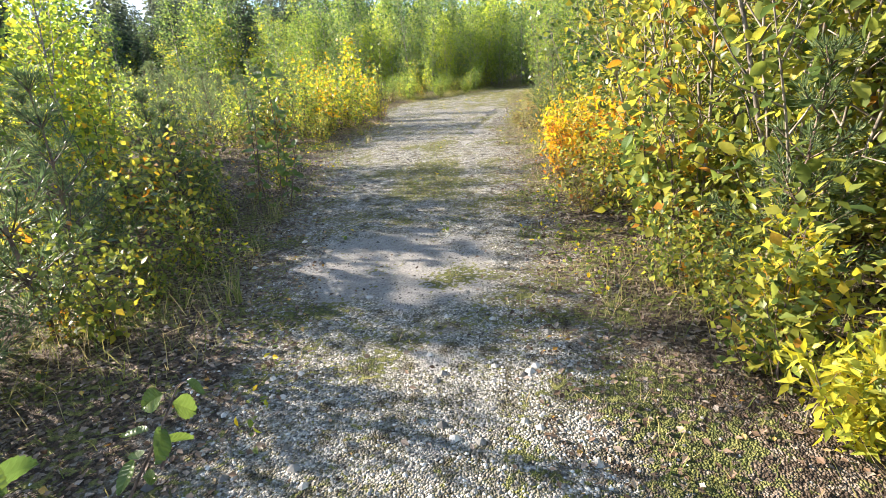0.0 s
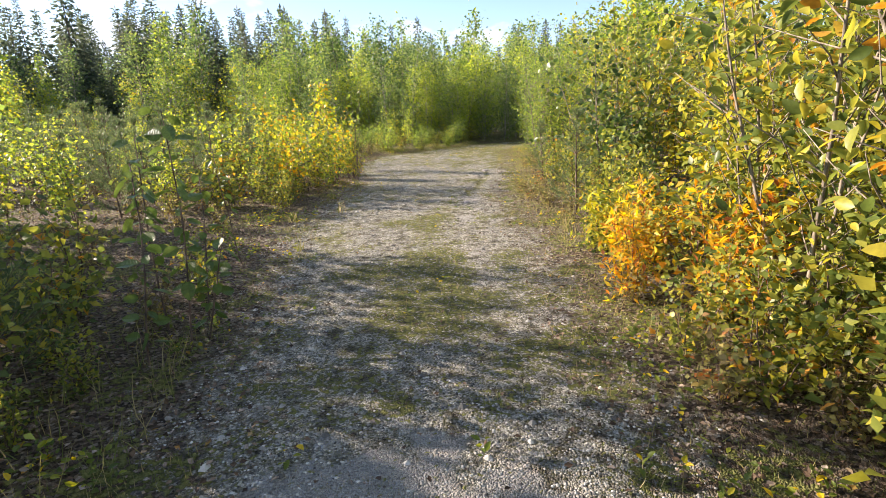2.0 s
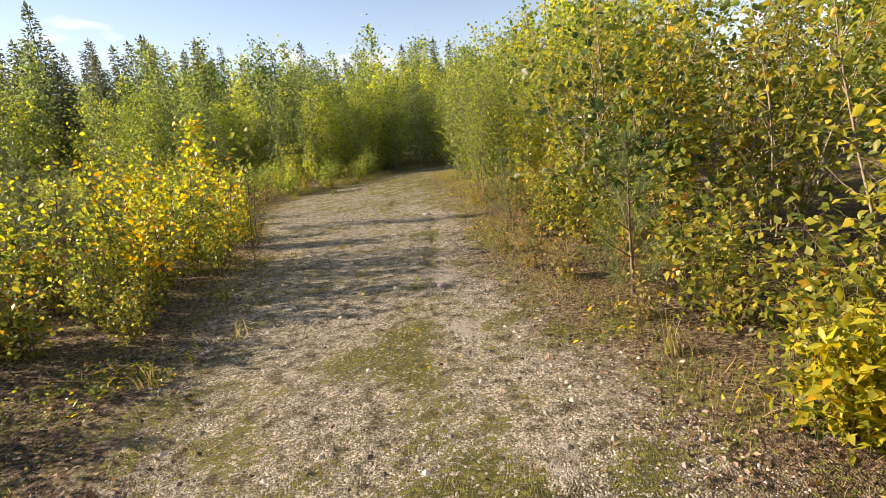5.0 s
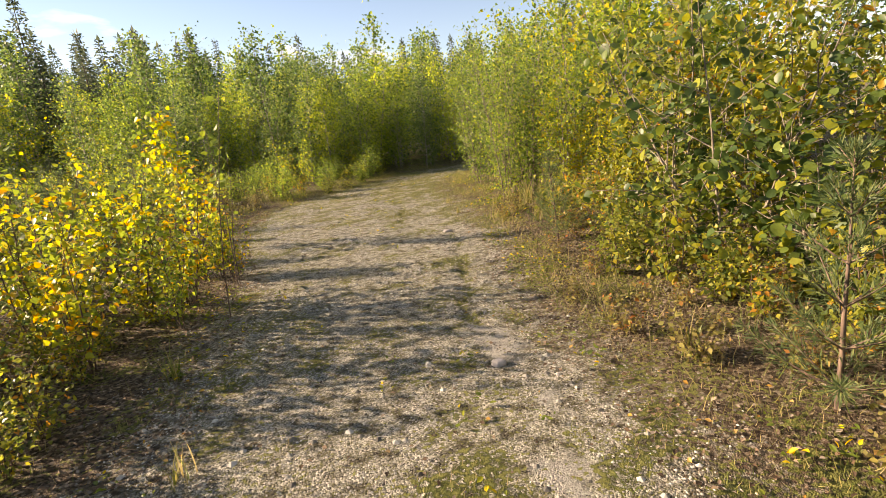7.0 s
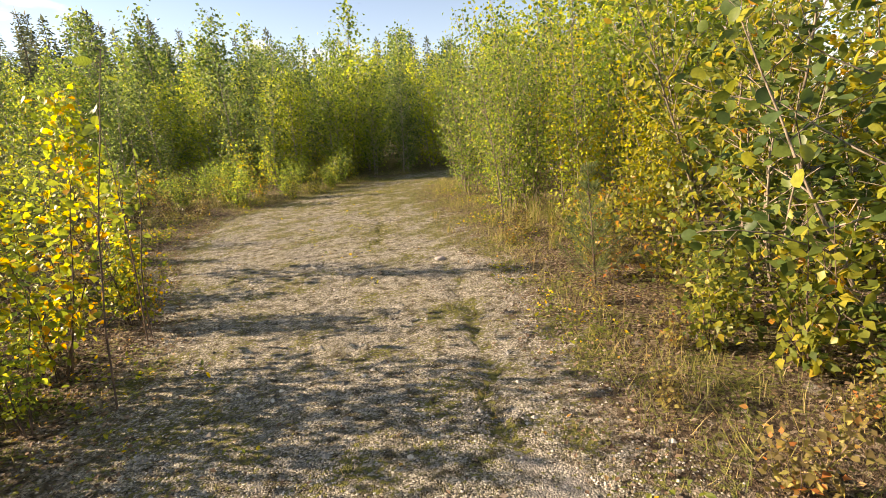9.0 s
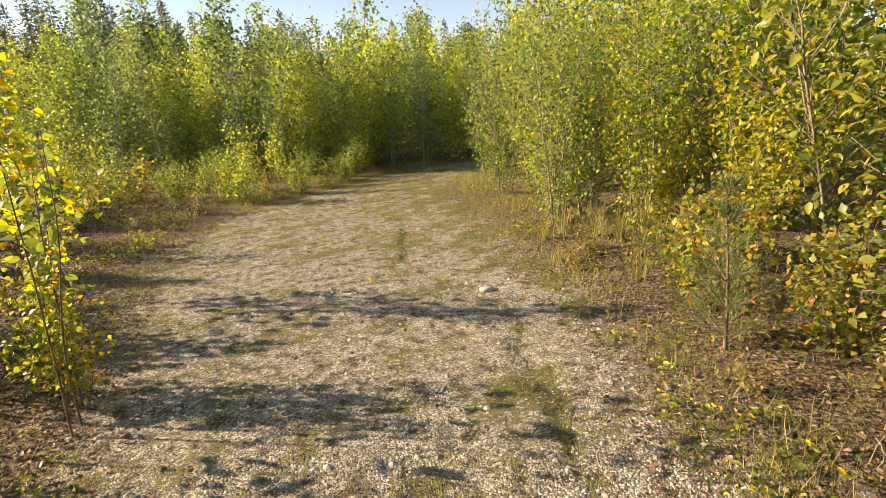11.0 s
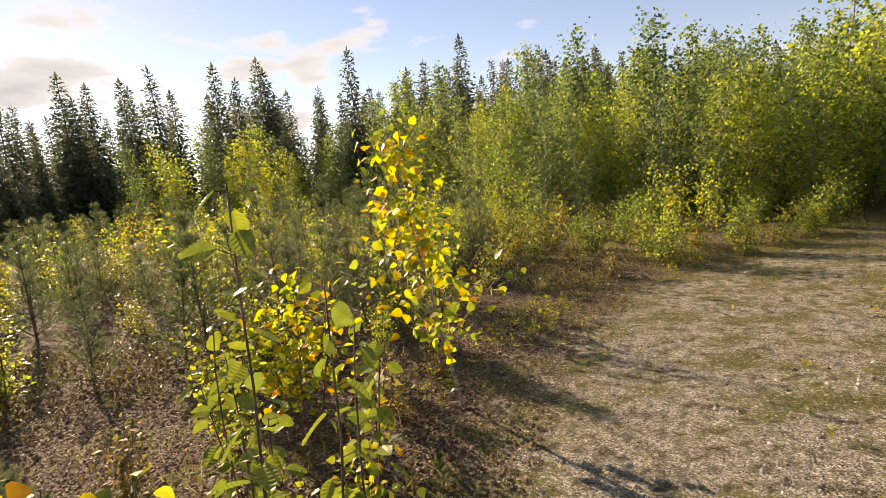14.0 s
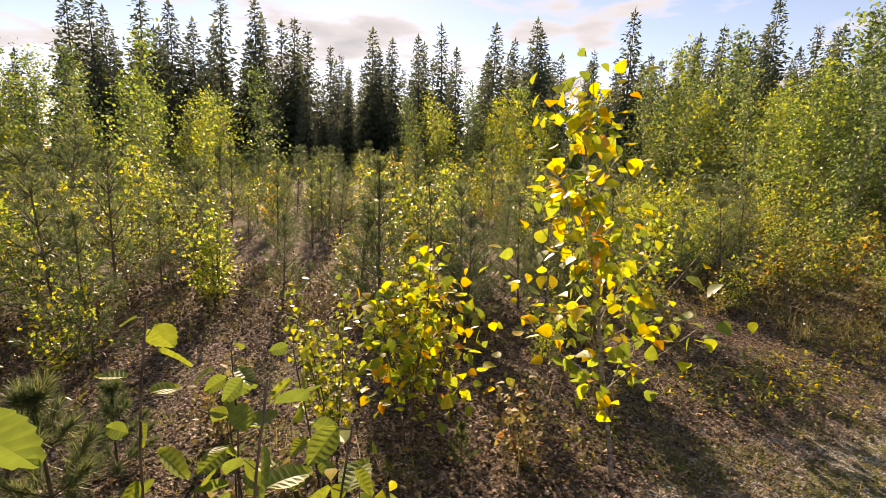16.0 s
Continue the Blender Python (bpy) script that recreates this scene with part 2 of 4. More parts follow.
def stone_material(name, stops):
    m, n, l, p = node_material(name)
    geo, tex, noi = n.new("ShaderNodeNewGeometry"), n.new("ShaderNodeTexCoord"), n.new("ShaderNodeTexNoise")
    noi.inputs["Scale"].default_value, noi.inputs["Detail"].default_value = 60, 5
    l.new(tex.outputs["Object"], noi.inputs["Vector"])
    r = colour_ramp(n, stops)
    l.new(geo.outputs["Random Per Island"], r.inputs["Fac"])
    hsv, val = n.new("ShaderNodeHueSaturation"), n.new("ShaderNodeMapRange")
    val.inputs[3].default_value, val.inputs[4].default_value = 0.6, 1.4
    l.new(noi.outputs["Fac"], val.inputs[0])
    l.new(val.outputs[0], hsv.inputs["Value"])
    l.new(r.outputs["Color"], hsv.inputs["Color"])
    l.new(hsv.outputs["Color"], p.inputs["Base Color"])
    p.inputs["Roughness"].default_value = 0.9
    return m


ground_mat = ground_material()
pebble_mat = stone_material("pebbles", [(0.0, (0.06, 0.056, 0.048)), (0.35, (0.20, 0.188, 0.16)), (0.72, (0.40, 0.38, 0.325)), (1.0, (0.58, 0.56, 0.49))])
rock_mat = stone_material("granite", [(0.0, (0.30, 0.27, 0.25)), (1.0, (0.42, 0.38, 0.35))])

# ---- mesh tools ----


def mesh_from(name, verts, faces, material, smooth=False):
    me = bpy.data.meshes.new(name)
    me.from_pydata(np.asarray(verts, dtype=float).tolist(), [], faces if isinstance(faces, list) else faces.tolist())
    me.materials.append(material)
    if smooth:
        me.polygons.foreach_set("use_smooth", [True] * len(me.polygons))
    me.update()
    return me


def part(name, me, parent, label=""):
    ob = new(name, me)
    ob.parent = parent
    return tagged(ob, label)


def thing(name, label, category, group="", at=(0, 0, 0)):
    ob = new(name)
    ob.empty_display_size = 0.1
    ob.location = at
    return tagged(ob, label, category, group)


def tube(points, radii, sides=6):
    """Verts and faces of a tapered limb along points."""
    pts = np.asarray(points, float)
    d = np.gradient(pts, axis=0)
    d /= np.linalg.norm(d, axis=1, keepdims=True) + 1e-9
    ref = np.where(np.abs(d[:, 2:3]) > 0.9, np.array([[1.0, 0, 0]]), np.array([[0, 0, 1.0]]))
    u = np.cross(d, ref)
    u /= np.linalg.norm(u, axis=1, keepdims=True) + 1e-9
    w = np.cross(d, u)
    a = np.arange(sides) * 2 * math.pi / sides
    ring = u[:, None, :] * np.cos(a)[None, :, None] + w[:, None, :] * np.sin(a)[None, :, None]
    v = (pts[:, None, :] + ring * np.asarray(radii, float)[:, None, None]).reshape(-1, 3)
    f = [[i * sides + k, i * sides + (k + 1) % sides, (i + 1) * sides + (k + 1) % sides, (i + 1) * sides + k]
         for i in range(len(pts) - 1) for k in range(sides)]
    top = (len(pts) - 1) * sides
    f.append([top + k for k in range(sides)])
    return v, f


def joined(pieces):
    vs, fs, o = [], [], 0
    for v, f in pieces:
        vs.append(v)
        fs += [[i + o for i in q] for q in f]
        o += len(v)
    return np.concatenate(vs), fs


SHAPES = {  # outline of a leaf: across, along, lift; faces
    "far": ([(0, 0, 0), (-0.40, 0.48, 0.06), (0, 1, -0.05), (0.40, 0.48, 0.06)], [(0, 3, 2, 1)]),
    "ovate": ([(0, 0, 0), (-0.21, 0.20, 0.06), (0, 0.42, 0), (0.21, 0.20, 0.06), (-0.28, 0.48, 0.08), (0.28, 0.48, 0.08), (0, 1, -0.14), (-0.17, 0.80, 0.0), (0.17, 0.80, 0.0)],
              [(0, 2, 4, 1), (0, 3, 5, 2), (2, 6, 7, 4), (2, 5, 8, 6)]),
    "simple": ([(0, 0, 0), (-0.34, 0.36, 0.07), (0, 0.45, 0), (0.34, 0.36, 0.07), (0, 1, -0.10)], [(0, 2, 1), (0, 3, 2), (1, 2, 4), (2, 3, 4)]),
    "scrap": ([(0, 0, 0), (-0.36, 0.40, 0.07), (0, 1, -0.10), (0.30, 0.50, 0.07)], [(0, 3, 2), (0, 2, 1)]),
    "birch": ([(0, 0, 0), (-0.34, 0.10, 0.05), (0, 0.36, 0), (0.34, 0.10, 0.05), (-0.45, 0.36, 0.06), (0.45, 0.36, 0.06), (-0.26, 0.70, 0.02), (0.26, 0.70, 0.02), (0, 1.05, -0.08)],
              [(0, 2, 4, 1), (0, 3, 5, 2), (2, 8, 6, 4), (2, 5, 7, 8)]),
    "round": ([(0, 0, 0), (-0.28, 0.14, 0.05), (0, 0.40, 0), (0.28, 0.14, 0.05), (-0.42, 0.50, 0.08), (0.42, 0.50, 0.08), (-0.28, 0.84, 0.02), (0.28, 0.84, 0.02), (0, 1.0, -0.07)],
              [(0, 2, 4, 1), (0, 3, 5, 2), (2, 8, 6, 4), (2, 5, 7, 8)]),
    "lance": ([(0, 0, 0), (-0.17, 0.40, 0.05), (0, 0.45, 0), (0.17, 0.40, 0.05), (0, 1, -0.14)], [(0, 2, 1), (0, 3, 2), (1, 2, 4), (2, 3, 4)]),
    "needle": ([(-0.035, 0, 0), (0.035, 0, 0), (0, 1, 0)], [(0, 1, 2)]),
    "tuft": ([(-0.07, 0, 0), (0.07, 0, 0), (0, 1, 0)], [(0, 1, 2)]),
    "straw": ([(-0.011, 0, 0), (0.011, 0, 0), (0.008, 0.55, 0.05), (-0.008, 0.55, 0.05), (0, 1, 0.25)], [(0, 1, 2, 3), (3, 2, 4)]),
    "blade": ([(-0.03, 0, 0), (0.03, 0, 0), (0.022, 0.55, 0.05), (-0.022, 0.55, 0.05), (0, 1, 0.22)], [(0, 1, 2, 3), (3, 2, 4)]),
    "spray": ([(0, 0, 0), (-0.26, 0.35, 0.0), (0, 1, -0.1), (0.26, 0.35, 0.0)], [(0, 3, 2, 1)]),
}
# a large toothed leaf, pleated along its side veins
_v, _f, _n = [], [], 14
for _i in range(_n + 1):
    _t = _i / _n
    _w = 0.34 * math.sin(math.pi * min(1.0, 0.05 + 0.95 * _t ** 0.85)) ** 0.75 * (1.0 if _i % 2 else 0.92) + 0.004
    _z, _p = -0.16 * _t * _t, 0.011 * (1 if _i % 2 else -1)
    _v += [(-_w, _t + 0.05 * (_i % 2), _z + 0.07), (-_w * 0.5, _t, _z + 0.03 + _p), (0, max(0.0, _t - 0.05), _z), (_w * 0.5, _t, _z + 0.03 + _p), (_w, _t + 0.05 * (_i % 2), _z + 0.07)]
for _i in range(_n):
    _f += [(5 * _i + k, 5 * _i + k + 1, 5 * _i + k + 6, 5 * _i + k + 5) for k in range(4)]
SHAPES["alder"] = (_v, _f)


def leaves(at, along, size, rng, shape="ovate", tumble=0.6):
    """Many leaves at once: their stalk ends, the way they point, their lengths."""
    sv, sf = SHAPES[shape]
    sv, n = np.array(sv, float), len(at)
    y = np.asarray(along, float)
    y = y / (np.linalg.norm(y, axis=1, keepdims=True) + 1e-9)
    up = np.array([[0, 0, 1.0]]) + rng.normal(0, tumble, (n, 3))
    x = np.cross(y, up)
    x /= np.linalg.norm(x, axis=1, keepdims=True) + 1e-9
    z = np.cross(x, y)
    s = np.asarray(size, float).reshape(-1, 1, 1) * np.ones((n, 1, 1))
    v = np.asarray(at)[:, None, :] + s * (x[:, None, :] * sv[None, :, 0:1] + y[:, None, :] * sv[None, :, 1:2] + z[:, None, :] * sv[None, :, 2:3])
    k = len(sv)
    f = [[i + j * k for i in q] for j in range(n) for q in sf]
    return v.reshape(-1, 3), f


def limb_points(start, direction, length, rng, steps=6, wobble=0.06, rise=0.0):
    d = np.asarray(direction, float)
    d = d / np.linalg.norm(d)
    p, out = np.asarray(start, float), [np.asarray(start, float)]
    for _ in range(steps):
        d = d + rng.normal(0, wobble, 3) + np.array([0, 0, rise])
        d /= np.linalg.norm(d)
        p = p + d * length / steps
        out.append(p)
    return np.array(out)


def along(points, t):
    """Places at the shares t of a limb, and its direction there."""
    k = np.clip(np.asarray(t) * (len(points) - 1), 0, len(points) - 1.001)
    i = k.astype(int)
    a, b = points[i], points[i + 1]
    return a + (b - a) * (k - i)[:, None], b - a


def grow(rng, height, stems=1, spread=0.15, branches=16, reach=0.35, first=0.2, angle=45, per=14, leaf=0.06, shape="birch",
         droop=0.5, scatter=0.05, radius=0.012, sides=6, taper="cone", wobble=0.05, twig=True, jitter=0.35):
    """A broad-leaved plant: (stems, limbs, foliage), each a list or arrays. reach: the longest limb as a share of the height."""
    wood, limbs, lp, ld, ls = [], [], [], [], []
    for s in range(stems):
        a = rng.uniform(0, 2 * math.pi)
        lean = spread * rng.uniform(0.3, 1.0) if stems > 1 else spread
        h = height * (1.0 if s == 0 else rng.uniform(0.55, 0.98))
        base = np.array([math.cos(a), math.sin(a), 0]) * (0.05 * height * rng.uniform(0.2, 1) if stems > 1 else 0.0)
        base[2] = -0.03
        stem = limb_points(base, (math.cos(a) * lean, math.sin(a) * lean, 1), h, rng, 9, wobble, 0.05)
        wood.append(tube(stem, np.linspace(radius * h / height, radius * 0.16, len(stem)), sides))
        n = max(3, int(branches * (h / height)))
        ts = np.linspace(first, 0.97, n) + rng.uniform(-0.02, 0.02, n)
        places, _ = along(stem, ts)
        turn = rng.uniform(0, 6.28)
        for i, (t, p) in enumerate(zip(ts, places)):
            az = turn + i * 2.4 + rng.uniform(-0.4, 0.4)
            if taper == "cone":
                share = (1 - t) ** 0.7 * 0.95 + 0.10
            else:
                share = math.sin(math.pi * min(1, 0.18 + 0.80 * t)) * 0.9 + 0.12
            length = reach * h * share * rng.uniform(0.7, 1.15)
            el = radians(angle + rng.uniform(-14, 14))
            d = np.array([math.cos(az) * math.cos(el), math.sin(az) * math.cos(el), math.sin(el)])
            limb = limb_points(p, d, length, rng, 4, 0.12, 0.03)
            limbs.append(tube(limb, np.linspace(max(0.0016, radius * 0.36 * share), 0.0010 + radius * 0.05, len(limb)), 3 if sides < 6 else 4))
            k = max(3, int(per * (0.45 + share * 0.75)))
            lt = rng.uniform(0.12, 1.0, k)
            q, _ = along(limb, lt)
            off = rng.normal(0, 1, (k, 3)) * scatter * (0.5 + 0.9 * lt[:, None])
            if twig and sides >= 6:
                for j in range(0, k, 5):
                    limbs.append(tube(np.array([q[j] - off[j] * 0.0, q[j] + off[j]]), [0.0016, 0.0008], 3))
            lp.append(q + off)
            ld.append(d[None, :] * 0.6 + rng.normal(0, 0.55, (k, 3)) - np.array([[0, 0, droop]]))
            ls.append(leaf * rng.uniform(1 - jitter, 1 + jitter, k))
    return wood, limbs, (np.concatenate(lp), np.concatenate(ld), np.concatenate(ls))


def broadleaf(name, label, category, group, rng, bark, leaf_mat, shape="birch", split=False, tumble=0.6, trunk_label="", **kw):
    ob = thing(name, label, category, group)
    wood, limbs, (lp, ld, ls) = grow(rng, shape=shape, **kw)
    if split:
        for w in wood:
            part("stem" if len(wood) > 1 else "trunk", mesh_from("stem", *w, bark, True), ob, trunk_label)
        for w in limbs:
            if len(w[0]) > 9:
                part("branch", mesh_from("branch", *w, bark, True), ob)
        for w in limbs:
            if len(w[0]) <= 9:
                part("twig", mesh_from("twig", *w, bark), ob)
    else:
        part("trunk", mesh_from("trunk", *joined(wood + limbs), bark, True), ob, trunk_label)
    part("crown", mesh_from("crown", *leaves(lp, ld, ls, rng, shape, tumble), leaf_mat, shape != "far"), ob)
    return ob


def pine(name, label, group, rng, height, whorls, needle=0.05, density=1.0, limb=0.38, shape="tuft", fluff=0.035, far=False):
    ob = thing(name, label, "pine", group)
    stem = limb_points((0, 0, -0.02), (rng.uniform(-0.05, 0.05), rng.uniform(-0.05, 0.05), 1), height, rng, 8, 0.025, 0.05)
    part("trunk", mesh_from("trunk", *tube(stem, np.linspace(0.010 * height + 0.003, 0.003, len(stem)), 6), bark_brown, True), ob)
    limbs, at, way, size = [], [], [], []
    for i in range(whorls):
        t = 0.10 + 0.82 * i / max(1, whorls - 1)
        p = along(stem, np.array([t]))[0][0]
        k = rng.integers(4, 7)
        for j in range(k):
            az = j * 6.283 / k + i * 0.7 + rng.uniform(-0.3, 0.3)
            el = radians(18 + 34 * t + rng.uniform(-8, 8))
            d = np.array([math.cos(az) * math.cos(el), math.sin(az) * math.cos(el), math.sin(el)])
            length = height * limb * ((1 - t) * 0.9 + 0.16) * rng.uniform(0.8, 1.15)
            pts = limb_points(p, d, length, rng, 4, 0.05, 0.10)
            limbs.append(tube(pts, np.linspace(0.004 * height + 0.001, 0.002, len(pts)), 3))
            n = int((length * 420 + 30) * density)
            lt = rng.uniform(0.25, 1.02, n)
            q, dd = along(pts, lt)
            side = rng.normal(0, 1, (n, 3))
            at.append(q + side * fluff * np.clip(1.2 - lt, 0.15, 1)[:, None])
            way.append(dd / np.linalg.norm(dd, axis=1, keepdims=True) * 0.9 + side * 0.55)
            size.append(needle * rng.uniform(0.7, 1.2, n))
    n = int(170 * density)
    q, dd = along(stem, rng.uniform(0.72, 1.0, n))
    at.append(q), way.append(np.array([[0, 0, 0.8]]) + rng.normal(0, 0.5, (n, 3))), size.append(needle * rng.uniform(0.7, 1.2, n))
    if far:
        tagged(part("branchwork", mesh_from("branchwork", *joined(limbs), bark_brown), ob), kind="stuff")
    for w in () if far else limbs:
        part("branch", mesh_from("branch", *w, bark_brown), ob)
    part("needles", mesh_from("needles", *leaves(np.concatenate(at), np.concatenate(way), np.concatenate(size), rng, shape, 1.0), needle_pine), ob)
    return ob


def spruce(name, label, group, rng, height, width, thin=1.0):
    ob = thing(name, label, "spruce", group)
    stem = limb_points((0, 0, -0.3), (0, 0, 1), height, rng, 8, 0.008, 0.02)
    part("trunk", mesh_from("trunk", *tube(stem, np.linspace(0.011 * height, 0.02, len(stem)), 6), bark_spruce, True), ob)
    at, way, size = [], [], []
    levels = int(height * 2.1)
    for i in range(levels):
        t = 0.05 + 0.945 * (i / levels)
        reach = width * (1 - t) ** 0.8 * rng.uniform(0.72, 1.15) + 0.16
        k = int(rng.integers(6, 10) * thin)
        p = along(stem, np.array([t]))[0][0]
        turn = rng.uniform(0, 6.283)
        for j in range(k):
            az = turn + j * 6.283 / k + rng.uniform(-0.35, 0.35)
            r = reach * rng.uniform(0.6, 1.1)
            d = np.array([math.cos(az), math.sin(az), -0.42 + 0.62 * t])
            m = max(3, int(r * 4.6))
            s = np.linspace(0.15, 1.0, m)
            q = p + d[None, :] * (s * r)[:, None] + np.array([[0, 0, 0.22]]) * (s ** 2 * r)[:, None]
            q += rng.normal(0, 0.05, (m, 3))
            at.append(q)
            way.append(d[None, :] * 0.9 + rng.normal(0, 0.45, (m, 3)) - np.array([[0, 0, 0.15]]))
            size.append(rng.uniform(0.7, 1.2, m) * (0.42 + 0.65 * (1 - t)))
    at.append(np.array([stem[-1] - [0, 0, 0.5]])), way.append(np.array([[0, 0, 1.0]])), size.append(np.array([0.9]))
    part("crown", mesh_from("crown", *leaves(np.concatenate(at), np.concatenate(way), np.concatenate(size), rng, "spray", 0.7), needle_spruce), ob)
    return ob


# ---- ground ----


def path_edges(y):
    """Left and right edge of the gravel at y."""
    ys = (-8, 0, 2, 5, 7.7, 10, 12.3, 14.5, 16.4, 19, 21, 22.5, 24, 25.2, 26, 26.6, 60)
    lf = (-0.9, -0.9, -0.95, -1.4, -1.75, -1.6, -1.45, -1.9, -2.1, -1.5, 0.1, 1.4, 2.9, 5.0, 8.5, 16, 16)
    rt = (0.5, 0.5, 0.5, 0.72, 0.95, 0.95, 1.6, 1.9, 2.2, 2.6, 3.3, 4.3, 7.5, 13, 16, 16, 16)
    return np.interp(y, ys, lf), np.interp(y, ys, rt)


def lumps(x, y, s, seed):
    """Smooth irregular bumps of about unit size 1 / s."""
    r = np.random.default_rng(seed)
    out = np.zeros_like(x)
    for _ in range(9):
        a, k, ph = r.uniform(0, 6.283), s * r.uniform(0.5, 1.9), r.uniform(0, 6.283)
        out += np.sin((x * math.cos(a) + y * math.sin(a)) * k + ph)
    return out / 9


def height_at(x, y):
    x, y = np.asarray(x, float), np.asarray(y, float)
    lf, rt = path_edges(y)
    off = np.maximum(0, np.maximum(lf - x, x - rt))
    z = 0.05 * lumps(x, y, 0.9, 3) + 0.018 * lumps(x, y, 4.0, 4)
    z *= np.clip(0.3 + off * 0.5, 0, 1)
    z += 0.05 * np.clip(off, 0, 1.2)
    groove = np.exp(-((x - groove_x(y)) / (0.05 + 0.025 * lumps(x, y, 6.0, 92))) ** 2) * np.clip((y - 9) / 1.0, 0, 1) * np.clip((17.5 - y) / 1.0, 0, 1)
    z -= 0.045 * groove * np.clip(0.6 + 1.5 * lumps(x, y, 3.5, 91), 0, 1)
    far = np.hypot(x, y - 10)
    return z + 0.02 * np.clip(far - 60, 0, None) * np.clip((x + 10) / 40, -0.0, 1)


def groove_x(y):
    return np.interp(y, (9, 10.3, 11.6, 13.4, 14.0, 14.8, 16.7, 18), (0.45, 0.5, 0.9, 1.25, 1.0, 0.78, 1.15, 1.6)) + 0.03 * np.sin(np.asarray(y) * 7) + 0.02 * np.sin(np.asarray(y) * 17)


def axis_lines(lo, hi, step, far):
    inner = np.arange(lo, hi + step / 2, step)
    outer = np.cumsum(step * 1.15 ** np.arange(1, 70))
    outer = outer[outer < far]
    return np.concatenate([(lo - outer)[::-1], inner, hi + outer])


gx, gy = axis_lines(-5.5, 4.5, 0.07, 2500), axis_lines(-1.5, 22.5, 0.07, 2500)
X, Y = np.meshgrid(gx, gy)
Z = height_at(X, Y)
W, H = len(gx), len(gy)
idx = np.arange(W * H).reshape(H, W)
quads = np.stack([idx[:-1, :-1], idx[:-1, 1:], idx[1:, 1:], idx[1:, :-1]], -1).reshape(-1, 4)
ground_mesh = mesh_from("ground", np.stack([X, Y, Z], -1).reshape(-1, 3), quads, ground_mat, True)
lf, rt = path_edges(Y)
inside = np.minimum(X - lf, rt - X)
gravel = np.clip(0.5 + inside * 1.1 + 0.35 * lumps(X, Y, 2.2, 8), 0, 1)


# centre, half widths and strength of the green patches on the gravel
MOSS_PATCHES = ((0.5, 1.4, 0.3, 0.45, 0.5), (0.0, 2.78, 0.2, 0.2, 0.9), (0.25, 1.25, 0.16, 0.22, 0.6), (-0.47, 5.3, 0.3, 0.5, 0.5), (-0.3, 7.9, 0.22, 0.5, 0.5),
                (-0.75, 6.1, 0.3, 0.22, 0.5), (-0.2, 8.2, 0.4, 0.3, 0.5), (0.9, 12.1, 0.2, 0.3, 0.5), (1.9, 18.5, 0.9, 2.0, 0.5), (1.7, 15.4, 0.4, 1.2, 0.4))


def pale_at(X, Y):
    """Where fine pale sand covers the gravel."""
    spots = [(1.35, -0.32, 3.08, 0.66, 0.72), (0.62, 0.55, 9.5, 0.28, 1.1), (0.7, -0.12, 1.5, 0.16, 1.3), (0.66, 1.5, 13.3, 0.30, 0.45), (0.5, 0.3, 8.2, 0.2, 1.0), (0.5, 0.25, 6.3, 0.16, 1.2)]
    p = [k - 0.95 * (((X - x) / rx) ** 2 + ((Y - y) / ry) ** 2) + 0.7 * lumps(X, Y, 5, 21 + i) for i, (k, x, y, rx, ry) in enumerate(spots)]
    return np.clip(np.maximum.reduce(p), 0, 0.95)


def moss_at(X, Y):
    lf, rt = path_edges(Y)
    inside = np.minimum(X - lf, rt - X)
    strip = np.exp(-((X + 0.28 - 0.01 * Y) / 0.34) ** 2) * np.clip((Y - 4.4) / 0.8, 0, 1) * np.clip((9.4 - Y) / 1.2, 0, 1)
    near = np.clip(1.5 - np.maximum(np.abs(X + 0.5) - 6, np.abs(Y - 10) - 13) / 3, 0, 1)
    m = 0.16 + 0.35 * lumps(X, Y, 1.3, 12) + near * (0.75 * lumps(X, Y, 5.5, 13) + 0.7 * lumps(X, Y, 14.0, 14)) + strip * (0.42 + 0.5 * lumps(X, Y, 3.2, 15))
    m += 0.30 * np.clip(0.6 - np.abs(inside), 0, 0.6) + 0.30 * np.clip((Y - 16) / 4, 0, 1)
    m += (0.55 + 0.9 * lumps(X, Y, 3.5, 91)) * np.exp(-((X - groove_x(Y)) / 0.06) ** 2) * np.clip(Y - 9, 0, 1) * np.clip(17.5 - Y, 0, 1)
    for x, y, rx, ry, k in MOSS_PATCHES:
        m += k * np.exp(-((X - x) / rx) ** 2 - ((Y - y) / ry) ** 2) * (0.8 + 2.2 * lumps(X, Y, 9.0, 16))
    return m - 0.6 * np.clip(pale_at(X, Y) * 2, 0, 1) * np.clip((Y - 2) / 1, 0, 1) * np.clip(np.hypot(X - 0.0, Y - 2.78) / 0.35, 0, 1)


moss = moss_at(X, Y)
pale = pale_at(X, Y)
cover = np.stack([gravel, np.clip(moss, 0, 0.72), pale, np.ones_like(gravel)], -1)
layer = ground_mesh.attributes.new("cover", "FLOAT_COLOR", "POINT")
layer.data.foreach_set("color", cover.reshape(-1))
ground = tagged(new("ground", ground_mesh), "gravel track between mossy, leaf-littered forest soil", "ground", kind="structure")


def on_ground(x, y, sink=0.0):
    return float(height_at(x, y)) - sink


def put(proto, x, y, scale=1.0, turn=0.0, tilt=(0, 0), label="", tall=1.0):
    """A copy of a plant standing at (x, y)."""
    ob = copy_thing(proto, pose(x, y, on_ground(x, y), tilt[0], tilt[1], turn))
    ob.scale = (scale, scale, scale * tall)
    return tagged(ob, label)


